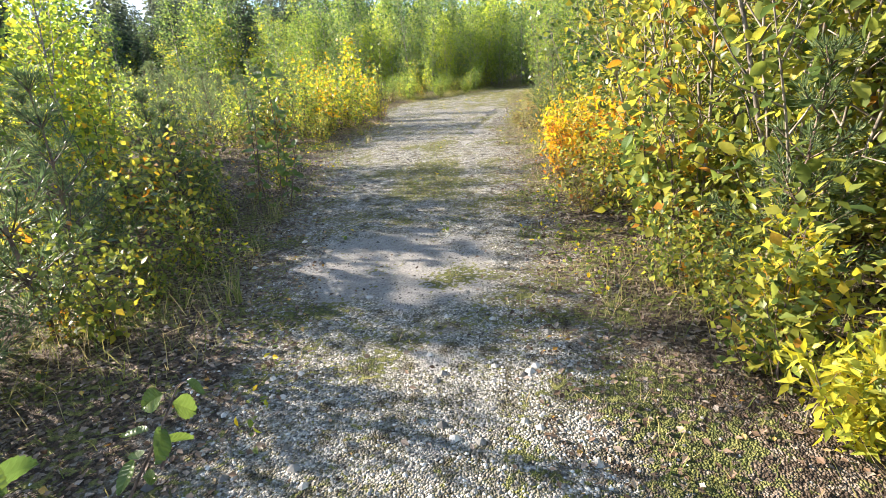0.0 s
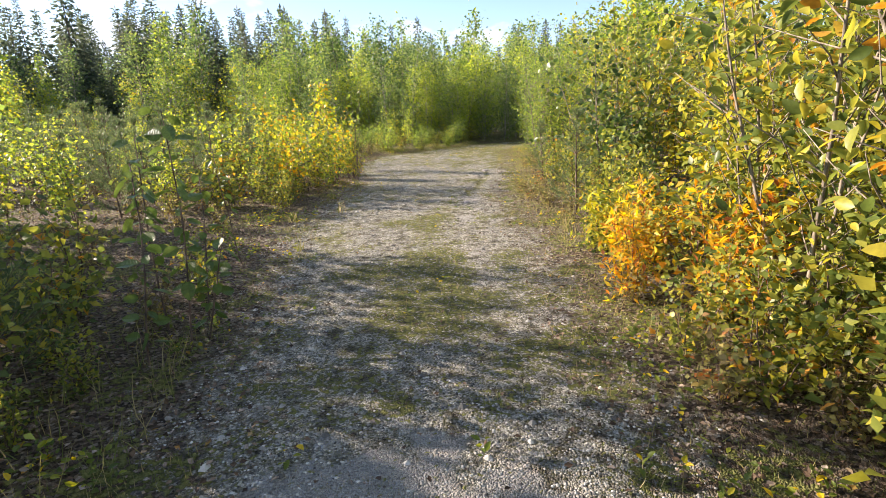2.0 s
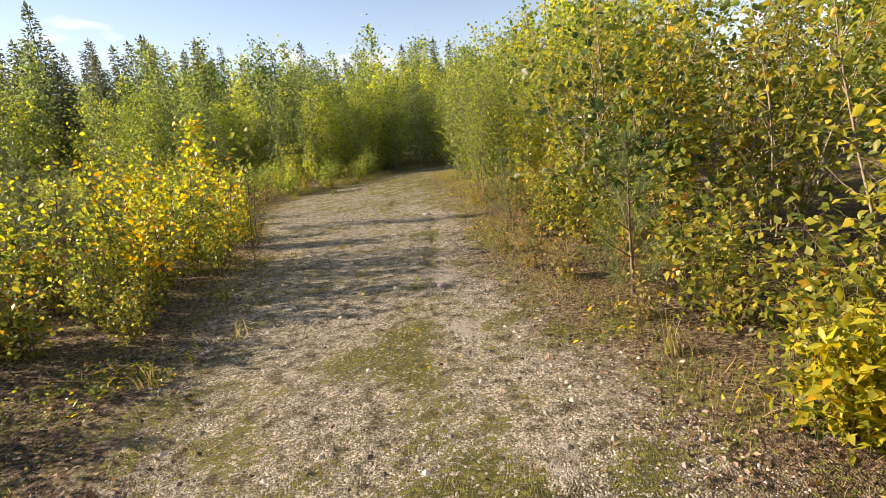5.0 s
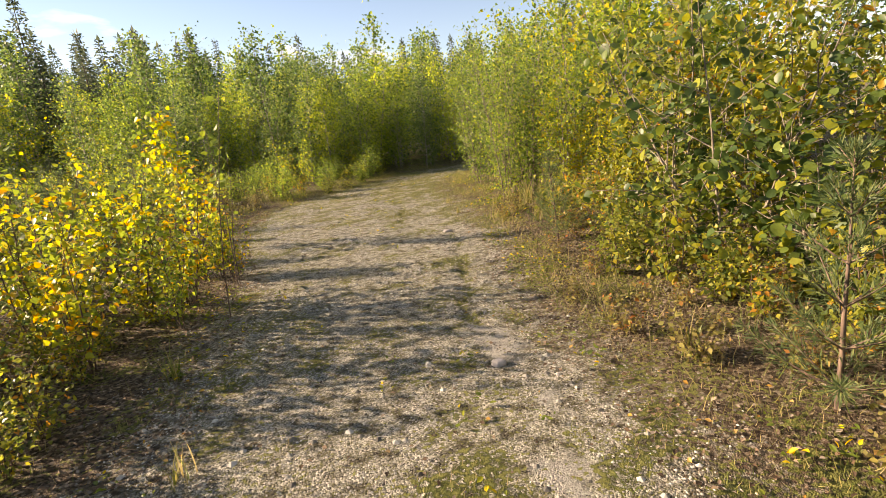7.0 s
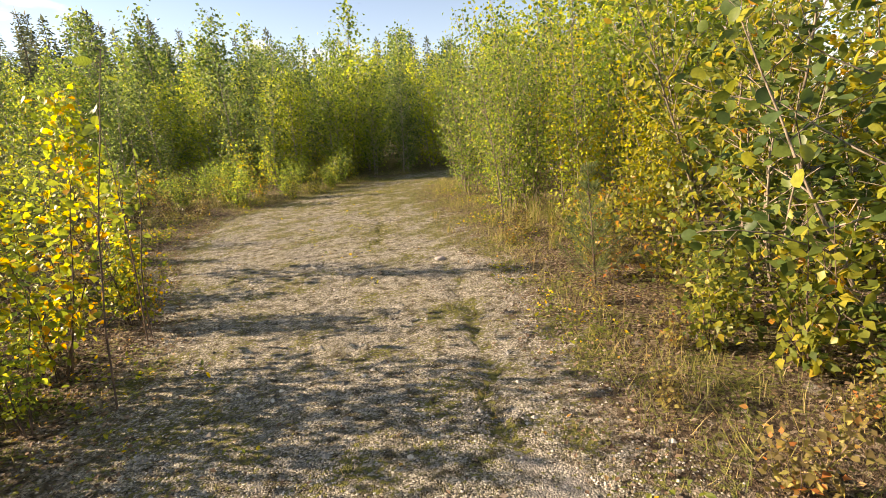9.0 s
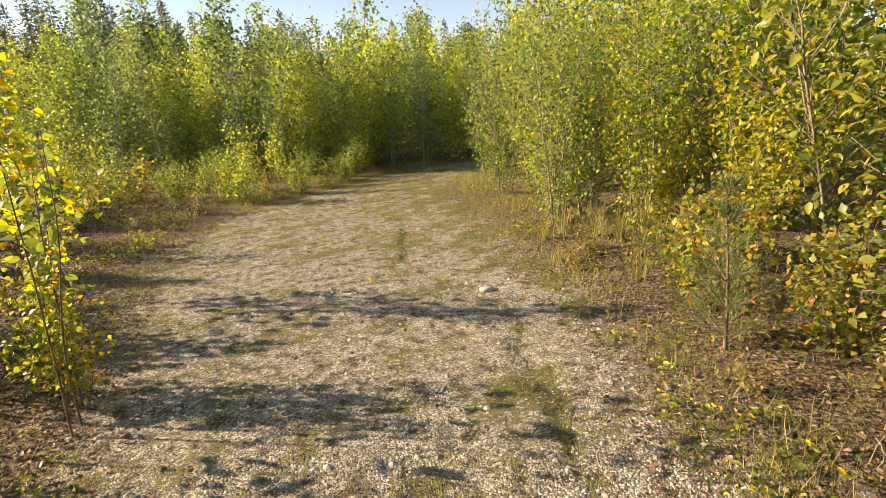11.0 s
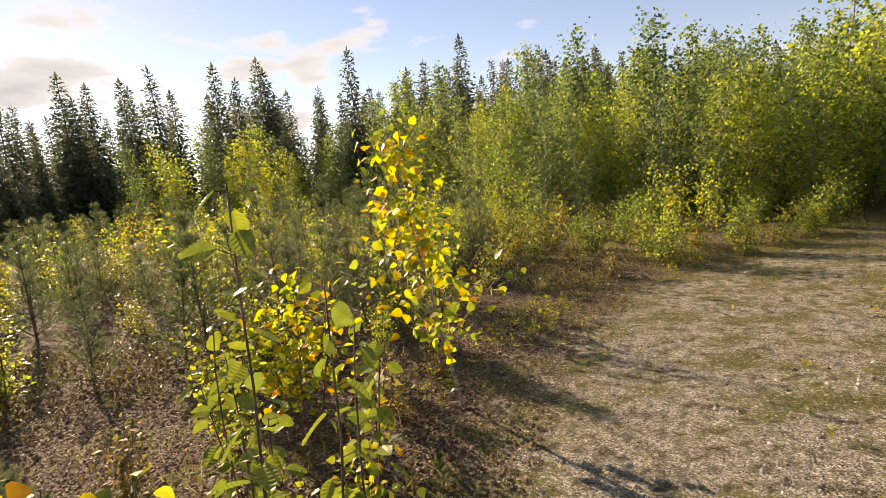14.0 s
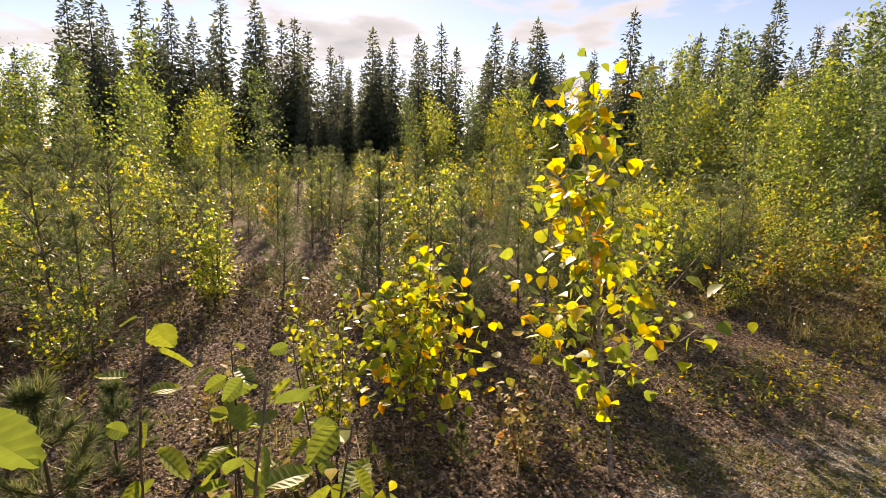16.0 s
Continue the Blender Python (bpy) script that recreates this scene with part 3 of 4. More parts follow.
def scatter_in(rng, n, x0, x1, y0, y1, gap, keep=lambda x, y: True, taken=None):
    """Up to n places in a rectangle, no two nearer than gap."""
    got = [] if taken is None else taken
    new_ones, tries = [], 0
    while len(new_ones) < n and tries < n * 60:
        tries += 1
        x, y = rng.uniform(x0, x1), rng.uniform(y0, y1)
        if keep(x, y) and all((x - a) ** 2 + (y - b) ** 2 > gap * gap for a, b in got):
            got.append((x, y)), new_ones.append((x, y))
    return new_ones


# ---- plants: one of each shape, copied to their places ----
protos = []


def proto(ob):
    protos.append(ob)
    return ob


rg = np.random.default_rng(11)
TALL = "slender young birch with green leaves in the dense stand"
birch_tall = [proto(broadleaf("birch_tree", TALL, "birch", "birches behind the track", rg, bark_birch, leaf_birch_dark if i % 2 else leaf_birch_green, "far",
                              height=4.7, branches=46, reach=0.33, first=0.03, angle=46, per=38, leaf=0.10, droop=0.4, scatter=0.14, radius=0.04,
                              sides=5, spread=0.05, wobble=0.03)) for i in range(4)]
birch_turn = [proto(broadleaf("birch_tree", "young birch with yellow-green turning leaves in the dense stand", "birch", "birches behind the track", rg,
                              bark_birch, leaf_birch_mixed, "far", height=3.9, stems=3, branches=26, reach=0.33, first=0.05, angle=48, per=26, leaf=0.10, taper="round",
                              droop=0.4, scatter=0.11, radius=0.03, sides=5, spread=0.10, wobble=0.04)) for _ in range(4)]
FINE = "young birch with fine %s foliage in the stand"
birch_fine = [proto(broadleaf("birch_tree", FINE % word, "birch", "birches behind the track", rg, bark_birch,
                              mat, "far", height=4.0, stems=2 + i % 2, branches=32, reach=0.33, first=0.04, angle=44, per=38, taper="round",
                              leaf=0.082, droop=0.4, scatter=0.12, radius=0.03, sides=5, spread=0.07, wobble=0.04))
              for i, (mat, word) in enumerate(((leaf_birch_green, "green"), (leaf_birch_lime, "lime green"), (leaf_birch_dark, "dark green"), (leaf_birch_lime, "lime green"), (leaf_birch_green, "green")))]
birch_bush = [proto(broadleaf("birch_bush", "dense bushy birch with small green and yellow leaves", "birch", "shrubs beside the track", rg, bark_grey, leaf_birch_mixed if i == 0 else leaf_birch_green,
                              "simple", height=3.3, stems=6, spread=0.25, branches=24, reach=0.25, first=0.05, angle=40, per=24, leaf=0.053, droop=0.4, scatter=0.085,
                              radius=0.016, sides=5, taper="round", wobble=0.05)) for i in range(3)]
willow = [proto(broadleaf("willow_shrub", "tall multi-stemmed willow with olive and yellowing leaves", "shrub", "shrubs beside the track", rg, bark_grey,
                          leaf_willow, "ovate", height=2.8, stems=6, spread=0.26, branches=18, reach=0.25, first=0.09, angle=44, per=16, leaf=0.074,
                          droop=0.25, scatter=0.075, radius=0.016, sides=5, taper="round", wobble=0.06)) for _ in range(4)]
willow_y = [proto(broadleaf("willow_shrub", "multi-stemmed willow with yellow and orange autumn leaves", "shrub", "shrubs beside the track", rg, bark_grey,
                            leaf_willow_yellow, "ovate", height=2.3, stems=6, spread=0.34, branches=16, reach=0.26, first=0.05, angle=40, per=18, leaf=0.07,
                            droop=0.25, scatter=0.075, radius=0.013, sides=5, taper="round", wobble=0.07)) for _ in range(3)]
gold = [proto(broadleaf("birch_sapling", "bushy birch sapling with bright yellow leaves", "birch", "yellow birch saplings", rg, bark_brown, leaf_birch_gold,
                        "birch", height=1.7, stems=5, spread=0.28, branches=17, reach=0.28, first=0.14, angle=45, per=12, leaf=0.051, droop=0.6,
                        scatter=0.055, radius=0.010, sides=5, wobble=0.06)) for _ in range(4)]
mixed = [proto(broadleaf("birch_sapling", "small birch sapling with green and yellow leaves", "birch", "birch saplings in the clearing", rg, bark_brown,
                         leaf_birch_mixed, "simple", height=1.3, stems=4, spread=0.26, branches=15, reach=0.30, first=0.14, angle=45, per=14, leaf=0.05,
                         droop=0.5, scatter=0.055, radius=0.008, sides=5, wobble=0.07)) for _ in range(4)]
low = [proto(broadleaf("low_shrub", "low leafy shrub with green and brownish leaves", "shrub", "low shrubs at the track's edge", rg, bark_brown, leaf_willow,
                       "simple", height=0.75, stems=6, spread=0.55, branches=9, reach=0.32, first=0.1, angle=35, per=12, leaf=0.05, droop=0.15,
                       scatter=0.05, radius=0.006, sides=5, taper="round", wobble=0.09)) for _ in range(3)]
scrub = [proto(broadleaf("low_shrub", "low bushy birch scrub with small olive green leaves", "shrub", "scrub before the birch stand", rg, bark_brown, leaf_birch_green,
                           "simple", height=0.8, stems=7, spread=0.6, branches=12, reach=0.34, first=0.06, angle=35, per=16, leaf=0.042, droop=0.15,
                           scatter=0.055, radius=0.006, sides=5, taper="round", wobble=0.09)) for _ in range(2)]
dry = [proto(broadleaf("dry_shrub", "low withered shrub with brown and rusty leaves", "shrub", "withered shrubs", rg, bark_brown, leaf_dry, "simple",
                       height=0.6, stems=6, spread=0.5, branches=8, reach=0.32, first=0.1, angle=38, per=9, leaf=0.05, droop=0.2,
                       scatter=0.05, radius=0.005, sides=5, taper="round", wobble=0.09)) for _ in range(2)]
orange = [proto(broadleaf("orange_shrub", "low shrub in gold and orange autumn leaves", "shrub", "orange shrubs", rg, bark_brown, leaf_orange, "lance",
                          height=0.95, stems=8, spread=0.5, branches=11, reach=0.26, first=0.12, angle=42, per=15, leaf=0.075, droop=0.1, scatter=0.05,
                          radius=0.006, sides=5, taper="round", wobble=0.08)) for _ in range(2)]
shoots = [proto(broadleaf("yellow_shrub", "low shrub with narrow yellow-green leaves", "shrub", "low shrubs at the track's edge", rg, bark_brown, leaf_willow_yellow, "lance",
                          height=0.7, stems=8, spread=0.5, branches=10, reach=0.28, first=0.12, angle=42, per=14, leaf=0.085, droop=0.1, scatter=0.05,
                          radius=0.006, sides=5, taper="round", wobble=0.08)) for _ in range(2)]
pines = [proto(pine("pine_sapling", "young pine with grey-green needles and upturned shoots", "young pines", rg, 1.35, 6, 0.055, 0.8)) for _ in range(3)]
pines_far = [proto(pine("pine_sapling", "young pine with grey-green needles in the clearing", "young pines", rg, 1.35, 6, 0.06, 0.5, far=True)) for _ in range(3)]
pine_small = [proto(pine("pine_seedling", "small bushy pine seedling with fresh green needles", "pine seedlings", rg, 0.5, 4, 0.05, 2.6, 0.5, "needle", 0.01)) for _ in range(2)]
spruces = [proto(spruce("spruce_tree", "tall dark spruce at the edge of the forest", "spruces at the forest edge", rg, 19.0, w, k))
           for w, k in ((3.0, 1.0), (3.4, 1.0), (2.6, 0.9), (3.2, 1.1))]

rs = np.random.default_rng(5)


def pick(kinds, x, y, scale=1.0, vary=0.15, tilt=4, tall=1.0):
    k = kinds[int(rs.integers(len(kinds)))]
    return put(k, x, y, scale * rs.uniform(1 - vary, 1 + vary), rs.uniform(0, 360), (rs.uniform(-tilt, tilt), rs.uniform(-tilt, tilt)), tall=tall)


# the dense stand of birches that closes the view ahead
for x, y in scatter_in(rs, 78, -10, 13, 24.5, 33, 0.85, lambda x, y: not (path_edges(y)[0] - 0.9 < x < path_edges(y)[1] + 0.6 and y < 26.8) and y > 24 + max(0, -x) * 0.6):
    pick(birch_fine if y < 29 else birch_tall, x, y, 0.95, 0.15)
for x, y, s in ((-1.7, 28.5, 1.25), (2.2, 28.6, 1.25), (-6.5, 31.0, 1.35), (-3.9, 29.5, 1.25)):
    pick(birch_tall, x, y, s, 0.03)
for x, y in scatter_in(rs, 40, -12, 16, 33.5, 39, 1.3, lambda x, y: y > 33 - x * 0.2):
    pick(birch_tall if rs.random() < 0.5 else birch_turn, x, y, 1.2, 0.1)
for x, y in scatter_in(rs, 60, -26, 26, 40, 60, 1.7, lambda x, y: y > 34 - x * 0.2 and x > -0.62 * (y - 12)):
    pick(birch_tall if rs.random() < 0.7 else birch_turn, x, y, 1.75, 0.12)
# the tall shrubs beside the track
right_taken = []
for x, y in scatter_in(rs, 36, 1.5, 4.8, 0.8, 13.0, 0.58, lambda x, y: x > path_edges(y)[1] + (1.05 if y < 7 else 2.0) and math.hypot(x - 2.7, y - 9.9) > 0.8, right_taken):
    pick(willow if rs.random() < (0.82 if y < 6 else 0.92) else willow_y, x, y, (0.95 if y < 7 else 0.82) + 0.10 * (x - 1.5))
for x, y in scatter_in(rs, 28, 2.9, 8.5, 13.5, 26, 0.95, lambda x, y: x > path_edges(y)[1] + 0.9 and y > 14.6, right_taken):
    pick(birch_bush if x < 5.5 else birch_turn, x, y, 0.95 if x < 4 else 1.15)
for x, y in scatter_in(rs, 34, 5.0, 16, -2, 34, 1.8, lambda x, y: x > path_edges(y)[1] + 3.0, right_taken):
    pick(birch_tall if rs.random() < 0.5 else birch_turn, x, y, 1.1)
# undergrowth at the edges of the track
for x, y in scatter_in(rs, 42, 0.9, 3.6, 0.8, 13.6, 0.36, lambda x, y: path_edges(y)[1] + (0.45 if y < 7 else 0.9) < x < path_edges(y)[1] + 1.8):
    pick(low, x, y, 0.75 if x < path_edges(y)[1] + 0.8 else 1.1, 0.3)
for x, y in scatter_in(rs, 30, -3.6, -1.3, 0.9, 12.5, 0.38, lambda x, y: path_edges(y)[0] - 1.8 < x < path_edges(y)[0] - 0.6 and not 5.2 < y < 9.0):
    pick(low, x, y, 0.55 if x > path_edges(y)[0] - 1.0 else 1.0, 0.3)
for x, y in scatter_in(rs, 46, -7.5, 2.6, 19.8, 26.5, 0.6, lambda x, y: x < path_edges(y)[0] - 0.5 and y > 19.8 + max(0, -x - 4) * 0.2):
    pick(scrub if rs.random() < 0.65 else low if rs.random() < 0.7 else mixed, x, y, 1.1, 0.25)
# birches added mostly out of view, to shade the first part of the track
for x, y, s in ((-5.4, 4.6, 0.85), (-6.1, 6.4, 0.9), (-4.6, 6.3, 0.75), (-6.9, 7.7, 0.95), (-5.2, 7.2, 0.72), (-5.9, 8.6, 0.8), (-7.6, 6.2, 0.95)):
    pick(birch_turn, x, y, s, 0.05)
for x, y in scatter_in(rs, 26, 1.0, 3.4, 3.5, 14.2, 0.4, lambda x, y: path_edges(y)[1] + 0.35 < x < path_edges(y)[1] + 1.5):
    pick(dry, x, y, 0.62, 0.3)
for x, y in scatter_in(rs, 22, -5.5, -1.6, 5.0, 20.5, 0.6, lambda x, y: path_edges(y)[0] - 2.4 < x < path_edges(y)[0] - 0.6 and math.hypot(x + 1.2, y - 13) > 1.6):
    pick(dry, x, y, 0.75, 0.3)
put(willow_y[0], 4.0, 14.9, 0.85, 30)
put(willow_y[1], 4.7, 14.1, 0.95, 130)
put(willow_y[2], 3.9, 13.4, 0.7, 230)
# the yellow birches on the other side
for x, y, s in ((-1.95, 11.9, 0.8), (-1.9, 11.2, 0.75), (-2.3, 11.6, 0.9), (-2.9, 11.2, 0.95), (-2.35, 10.5, 0.8), (-3.5, 10.6, 0.95), (-2.8, 10.0, 0.8)):
    pick(mixed if rs.random() < 0.3 else gold, x, y, s * 1.05, 0.06)
for x, y, s in ((-4.4, 9.9, 0.95), (-3.7, 9.0, 0.8), (-5.3, 12.6, 0.9), (-6.4, 13.6, 0.95), (-5.2, 10.8, 0.9)):
    pick(mixed if rs.random() < 0.5 else pines, x, y, s, 0.06)
for x, y in scatter_in(rs, 50, -8, -1.75, 0.8, 9.2, 0.6, lambda x, y: x < path_edges(y)[0] - (0.95 if y < 5 else 2.0)):
    r = rs.random()
    pick(mixed if r < 0.40 else (pines if x > -4 else pines_far) if r < 0.78 else gold if r < 0.85 else low, x, y, 0.78 if y < 5 else 0.95)
# the clearing with young pines and birches
for x, y in scatter_in(rs, 235, -20, -3.2, 9.5, 30, 0.6, lambda x, y: x < -3.6 - max(0, y - 17) * 0.25 and math.hypot(x + 3.2, y - 14.3) > 1.6
                       and math.hypot(x + 1, y - 13.5) > 3.6 and rs.random() < (1.0 if x > -13 else 0.5)):
    r = rs.random()
    pick(mixed if r < 0.30 else (pines if x > -7 else pines_far) if r < 0.80 else gold if r < 0.86 else low, x, y, 0.95, 0.3)
for x, y in scatter_in(rs, 120, -44, -11, 12, 48, 1.3, lambda x, y: True):
    r = rs.random()
    pick(pines_far if r < 0.75 else mixed, x, y, 1.5)
# larger trees at the clearing's rim
for x, y in scatter_in(rs, 24, -34, -19, 7, 20, 1.5, lambda x, y: x < -12 - (y - 7) * 0.9):
    pick(birch_tall if rs.random() < 0.8 else birch_turn, x, y, 1.05)
for x, y in scatter_in(rs, 40, -40, -10, 30, 56, 1.9, lambda x, y: y > 36 - (x + 12) * 0.2 or (x < -24 and y > 28 - (x + 24) * 0.3)):
    pick(birch_tall if rs.random() < 0.5 else birch_turn, x, y, 1.4)
for x, y, s in ((-3.9, 16.2, 0.8), (-4.6, 15.6, 0.9), (-5.1, 16.9, 0.9), (-4.2, 17.6, 0.8), (-5.6, 18.3, 1.0), (-4.9, 19.4, 0.9), (-6.2, 16.2, 1.0), (-5.8, 20.3, 1.0), (-3.6, 18.6, 0.6),
                (-6.6, 18.2, 1.0), (-4.5, 14.7, 0.7), (-5.6, 14.9, 0.9), (-3.6, 15.6, 0.55)):
    pick(mixed if rs.random() < 0.5 else pines, x, y, s, 0.1)
# the forest's edge
for x, y in scatter_in(rs, 150, -90, -8, 4, 92, 2.2, lambda x, y: 56 < math.hypot(x, y - 13) < 80 and y > 8 - x * 0.05):
    pick(spruces, x, y, 0.76, 0.2, 1)
for x, y in scatter_in(rs, 60, -70, -8, 4, 80, 2.0, lambda x, y: 48 < math.hypot(x, y - 13) < 57):
    pick(spruces, x, y, 0.42, 0.25, 1)
for x, y in scatter_in(rs, 60, -16, 50, 66, 96, 3.2, lambda x, y: True):
    pick(spruces, x, y, 0.60, 0.14, 1)
for x, y in ((-12.5, 46), (-14.2, 47), (-15.5, 44), (-11, 49)):
    pick(spruces, x, y, 0.52, 0.08, 1)
for x, y in ((15.5, 36), (18, 37), (20, 35), (17, 33), (22, 38)):
    pick(spruces, x, y, 0.45, 0.08, 1)
# behind the start
for x, y in scatter_in(rs, 14, -9, 8, -14, -4, 1.8, lambda x, y: not -1.6 < x < 1.2):
    pick(birch_turn, x, y, 1.0)

# single plants along the walk


def alder_shoot(x, y, height, first, count, leaf, lean, seed, foliage, label="slender alder shoot with broad quilted green and yellow leaves"):
    """A straight young shoot: each of its large leaves is a part."""
    r = np.random.default_rng(seed)
    ob = thing("alder_shoot", label, "alder", "alder shoots", (x, y, on_ground(x, y)))
    stem = limb_points((0, 0, -0.03), (lean[0], lean[1], 1), height + 0.03, r, 8, 0.035, 0.03)
    part("stem", mesh_from("stem", *tube(stem, np.linspace(0.0065, 0.0022, len(stem)), 6), bark_brown, True), ob)
    ts = np.linspace(first, 0.99, count)
    at, _ = along(stem, ts)
    turn = r.uniform(0, 6.283)
    for i, p in enumerate(at):
        az = turn + i * 2.3 + r.uniform(-0.4, 0.4)
        d = np.array([math.cos(az), math.sin(az), r.uniform(0.1, 0.7)])
        end = p + d / np.linalg.norm(d) * r.uniform(0.02, 0.045)
        size = leaf * r.uniform(0.75, 1.35) * (0.75 if i == count - 1 else 1.0)
        part("stalk", mesh_from("stalk", *tube(np.array([p, end]), [0.0016, 0.0011], 4), bark_brown), ob)
        d[2] = r.uniform(-1.1, 0.25)
        part("leaf", mesh_from("leaf", *leaves(np.array([end]), np.array([d]), [size], r, "alder", 0.8), foliage), ob)
    return ob


for x, y, hgt, first, count, leaf, lean in (
        (-1.56, 12.42, 1.80, 0.55, 18, 0.068, (0.0, 0.0)), (-1.55, 12.52, 1.56, 0.5, 14, 0.07, (0.02, 0.0)), (-2.10, 12.79, 1.34, 0.45, 16, 0.080, (0.0, 0.0)), (-1.70, 12.88, 1.36, 0.45, 16, 0.072, (0.02, 0.0)), (-1.80, 12.98, 1.22, 0.35, 18, 0.078, (0.05, 0.05)),
        (-2.36, 13.02, 1.10, 0.40, 16, 0.082, (-0.04, 0.0)), (-2.46, 13.08, 0.95, 0.35, 13, 0.085, (-0.1, 0.05)), (-2.2, 12.95, 0.9, 0.4, 12, 0.08, (0.05, 0.1)),
        (-2.75, 13.45, 0.95, 0.3, 14, 0.09, (0.05, -0.05)), (-2.05, 12.42, 1.0, 0.5, 10, 0.10, (0.0, -0.05)), (-1.5, 11.35, 2.08, 0.6, 12, 0.085, (0.0, 0.05)),
        (-1.62, 4.66, 1.35, 0.3, 26, 0.085, (0.08, 0.02)), (-1.85, 4.9, 1.2, 0.3, 22, 0.08, (-0.05, 0.05)), (-1.75, 4.45, 1.1, 0.15, 26, 0.085, (0.1, -0.1)), 
        (-1.7, 5.1, 0.95, 0.15, 24, 0.08, (0.1, 0.1)), (-1.6, 4.85, 0.7, 0.15, 18, 0.08, (0.2, 0.0)),
        (-1.92, 6.43, 1.05, 0.45, 14, 0.06, (-0.12, 0.0)), (-1.02, 1.04, 0.52, 0.45, 9, 0.08, (0.55, 0.12)), (-1.10, 0.74, 0.66, 0.5, 8, 0.08, (0.3, 0.1)),
        (1.28, 3.0, 0.75, 0.2, 22, 0.085, (-0.25, 0.0)), (1.35, 3.3, 0.9, 0.25, 22, 0.085, (-0.2, 0.1))):
    alder_shoot(x, y, hgt, first, count, leaf, lean, int(1000 + x * 70 + y * 311), leaf_alder if y > 10 else leaf_alder_dark)
for x, y, hgt, turn, seed in ((2.72, 9.85, 2.6, 20, 41), (2.95, 10.75, 2.1, 140, 42), (2.75, 9.1, 1.5, 250, 43)):
    ob = broadleaf("alder_shrub", "open alder shrub with broad dark green leaves", "alder", "alder shrubs", np.random.default_rng(seed), bark_grey, leaf_alder_dark, "round",
                   split=True, height=hgt, stems=4, spread=0.42, branches=15, reach=0.34, first=0.14, angle=26, per=12, leaf=0.082, droop=0.35, scatter=0.06, radius=0.017,
                   sides=6, taper="round")
    ob.matrix_basis = pose(x, y, on_ground(x, y), 0, 0, turn)
broad = dict(stems=1, reach=0.42, first=0.20, angle=44, droop=0.7, scatter=0.06, sides=6)
ob = broadleaf("birch_sapling", "slim birch sapling with golden and lime leaves", "birch", "yellow birch saplings", np.random.default_rng(3), bark_birch,
               leaf_birch_amber, "birch", split=True, height=2.15, branches=34, per=17, leaf=0.068, spread=0.06, radius=0.016, **broad)
ob.matrix_basis = pose(-2.36, 14.92, on_ground(-2.36, 14.92), 0, -4, 40)
ob = broadleaf("birch_sapling", "low birch sapling with drooping golden leaves", "birch", "yellow birch saplings", np.random.default_rng(8), bark_brown,
               leaf_birch_amber, "birch", split=True, height=1.2, stems=3, branches=16, reach=0.46, first=0.25, angle=32, per=11, leaf=0.062, droop=0.7, scatter=0.06, sides=6, spread=0.35, radius=0.010)
ob.matrix_basis = pose(-3.15, 14.1, on_ground(-3.15, 14.1), 0, 0, 10)
put(gold[3], -3.4, 13.75, 0.6, 20)
put(gold[2], -3.55, 14.35, 0.6, 300)
put(gold[2], -1.8, 12.95, 0.62, 80)
put(gold[3], -1.62, 12.72, 0.55, 200)
put(pine_small[1], -2.75, 12.55, 0.8, 10)
put(pine_small[0], -2.05, 14.0, 0.4, 10)
put(pine_small[1], -2.2, 13.5, 0.45, 100)
put(pine_small[0], -3.22, 12.48, 1.45, 0)
put(pine_small[1], -3.75, 12.7, 0.95, 70)
put(pine_small[0], -3.1, 12.05, 0.9, 170)
put(pine_small[0], -2.9, 14.3, 0.45, 50)
for x, y, s in ((-2.0, 2.2, 0.9), (-2.5, 3.1, 1.0), (-1.9, 1.5, 0.8), (-2.9, 1.9, 1.0), (-2.3, 4.2, 0.8)):
    pick(pines, x, y, s)
put(pines[0], 1.70, 8.15, 0.95, 0)
put(pines[1], 2.17, 11.9, 0.8, 90)
put(pines[2], 1.5, 2.2, 0.85, 10)
put(shoots[0], 1.18, 1.25, 0.62, 0)
put(shoots[1], 1.3, 1.8, 0.75, 80)
put(shoots[1], 1.4, 6.2, 0.9, 10)
put(orange[0], 1.15, 5.15, 0.85, 0)
put(orange[1], 1.55, 4.7, 0.95, 120)
put(orange[0], 1.5, 5.7, 0.8, 220)
for x, y, s in ((1.15, 1.55, 0.9), (1.25, 2.3, 0.8), (1.3, 3.2, 0.9), (1.25, 3.9, 0.8), (1.75, 6.5, 1.0), (1.8, 7.3, 0.9), (2.3, 9.6, 1.0), (2.5, 10.8, 0.9),
                (2.7, 12.9, 0.8), (-1.75, 3.2, 0.8), (-1.7, 2.2, 0.9), (-1.9, 5.6, 0.7), (-0.2, 20.9, 0.95), (-0.9, 21.2, 1.0), (-1.7, 21.0, 0.9), (-2.6, 21.6, 1.0),
                (-3.6, 20.6, 0.9), (-4.4, 21.8, 1.1), (0.4, 21.9, 1.0), (0.9, 22.8, 1.0), (1.7, 23.9, 1.1)):
    pick(low, x, y, s)
put(birch_bush[1], 2.95, 15.5, 0.9, 20)
put(birch_bush[2], 3.4, 15.9, 1.0, 120)

for ob in protos:
    for o in (*ob.children_recursive, ob):
        bpy.data.objects.remove(o)

# ---- loose cover of the ground ----
rc = np.random.default_rng(77)


def spread_points(n, x0, x1, y0, y1):
    return rc.uniform(x0, x1, n), rc.uniform(y0, y1, n)


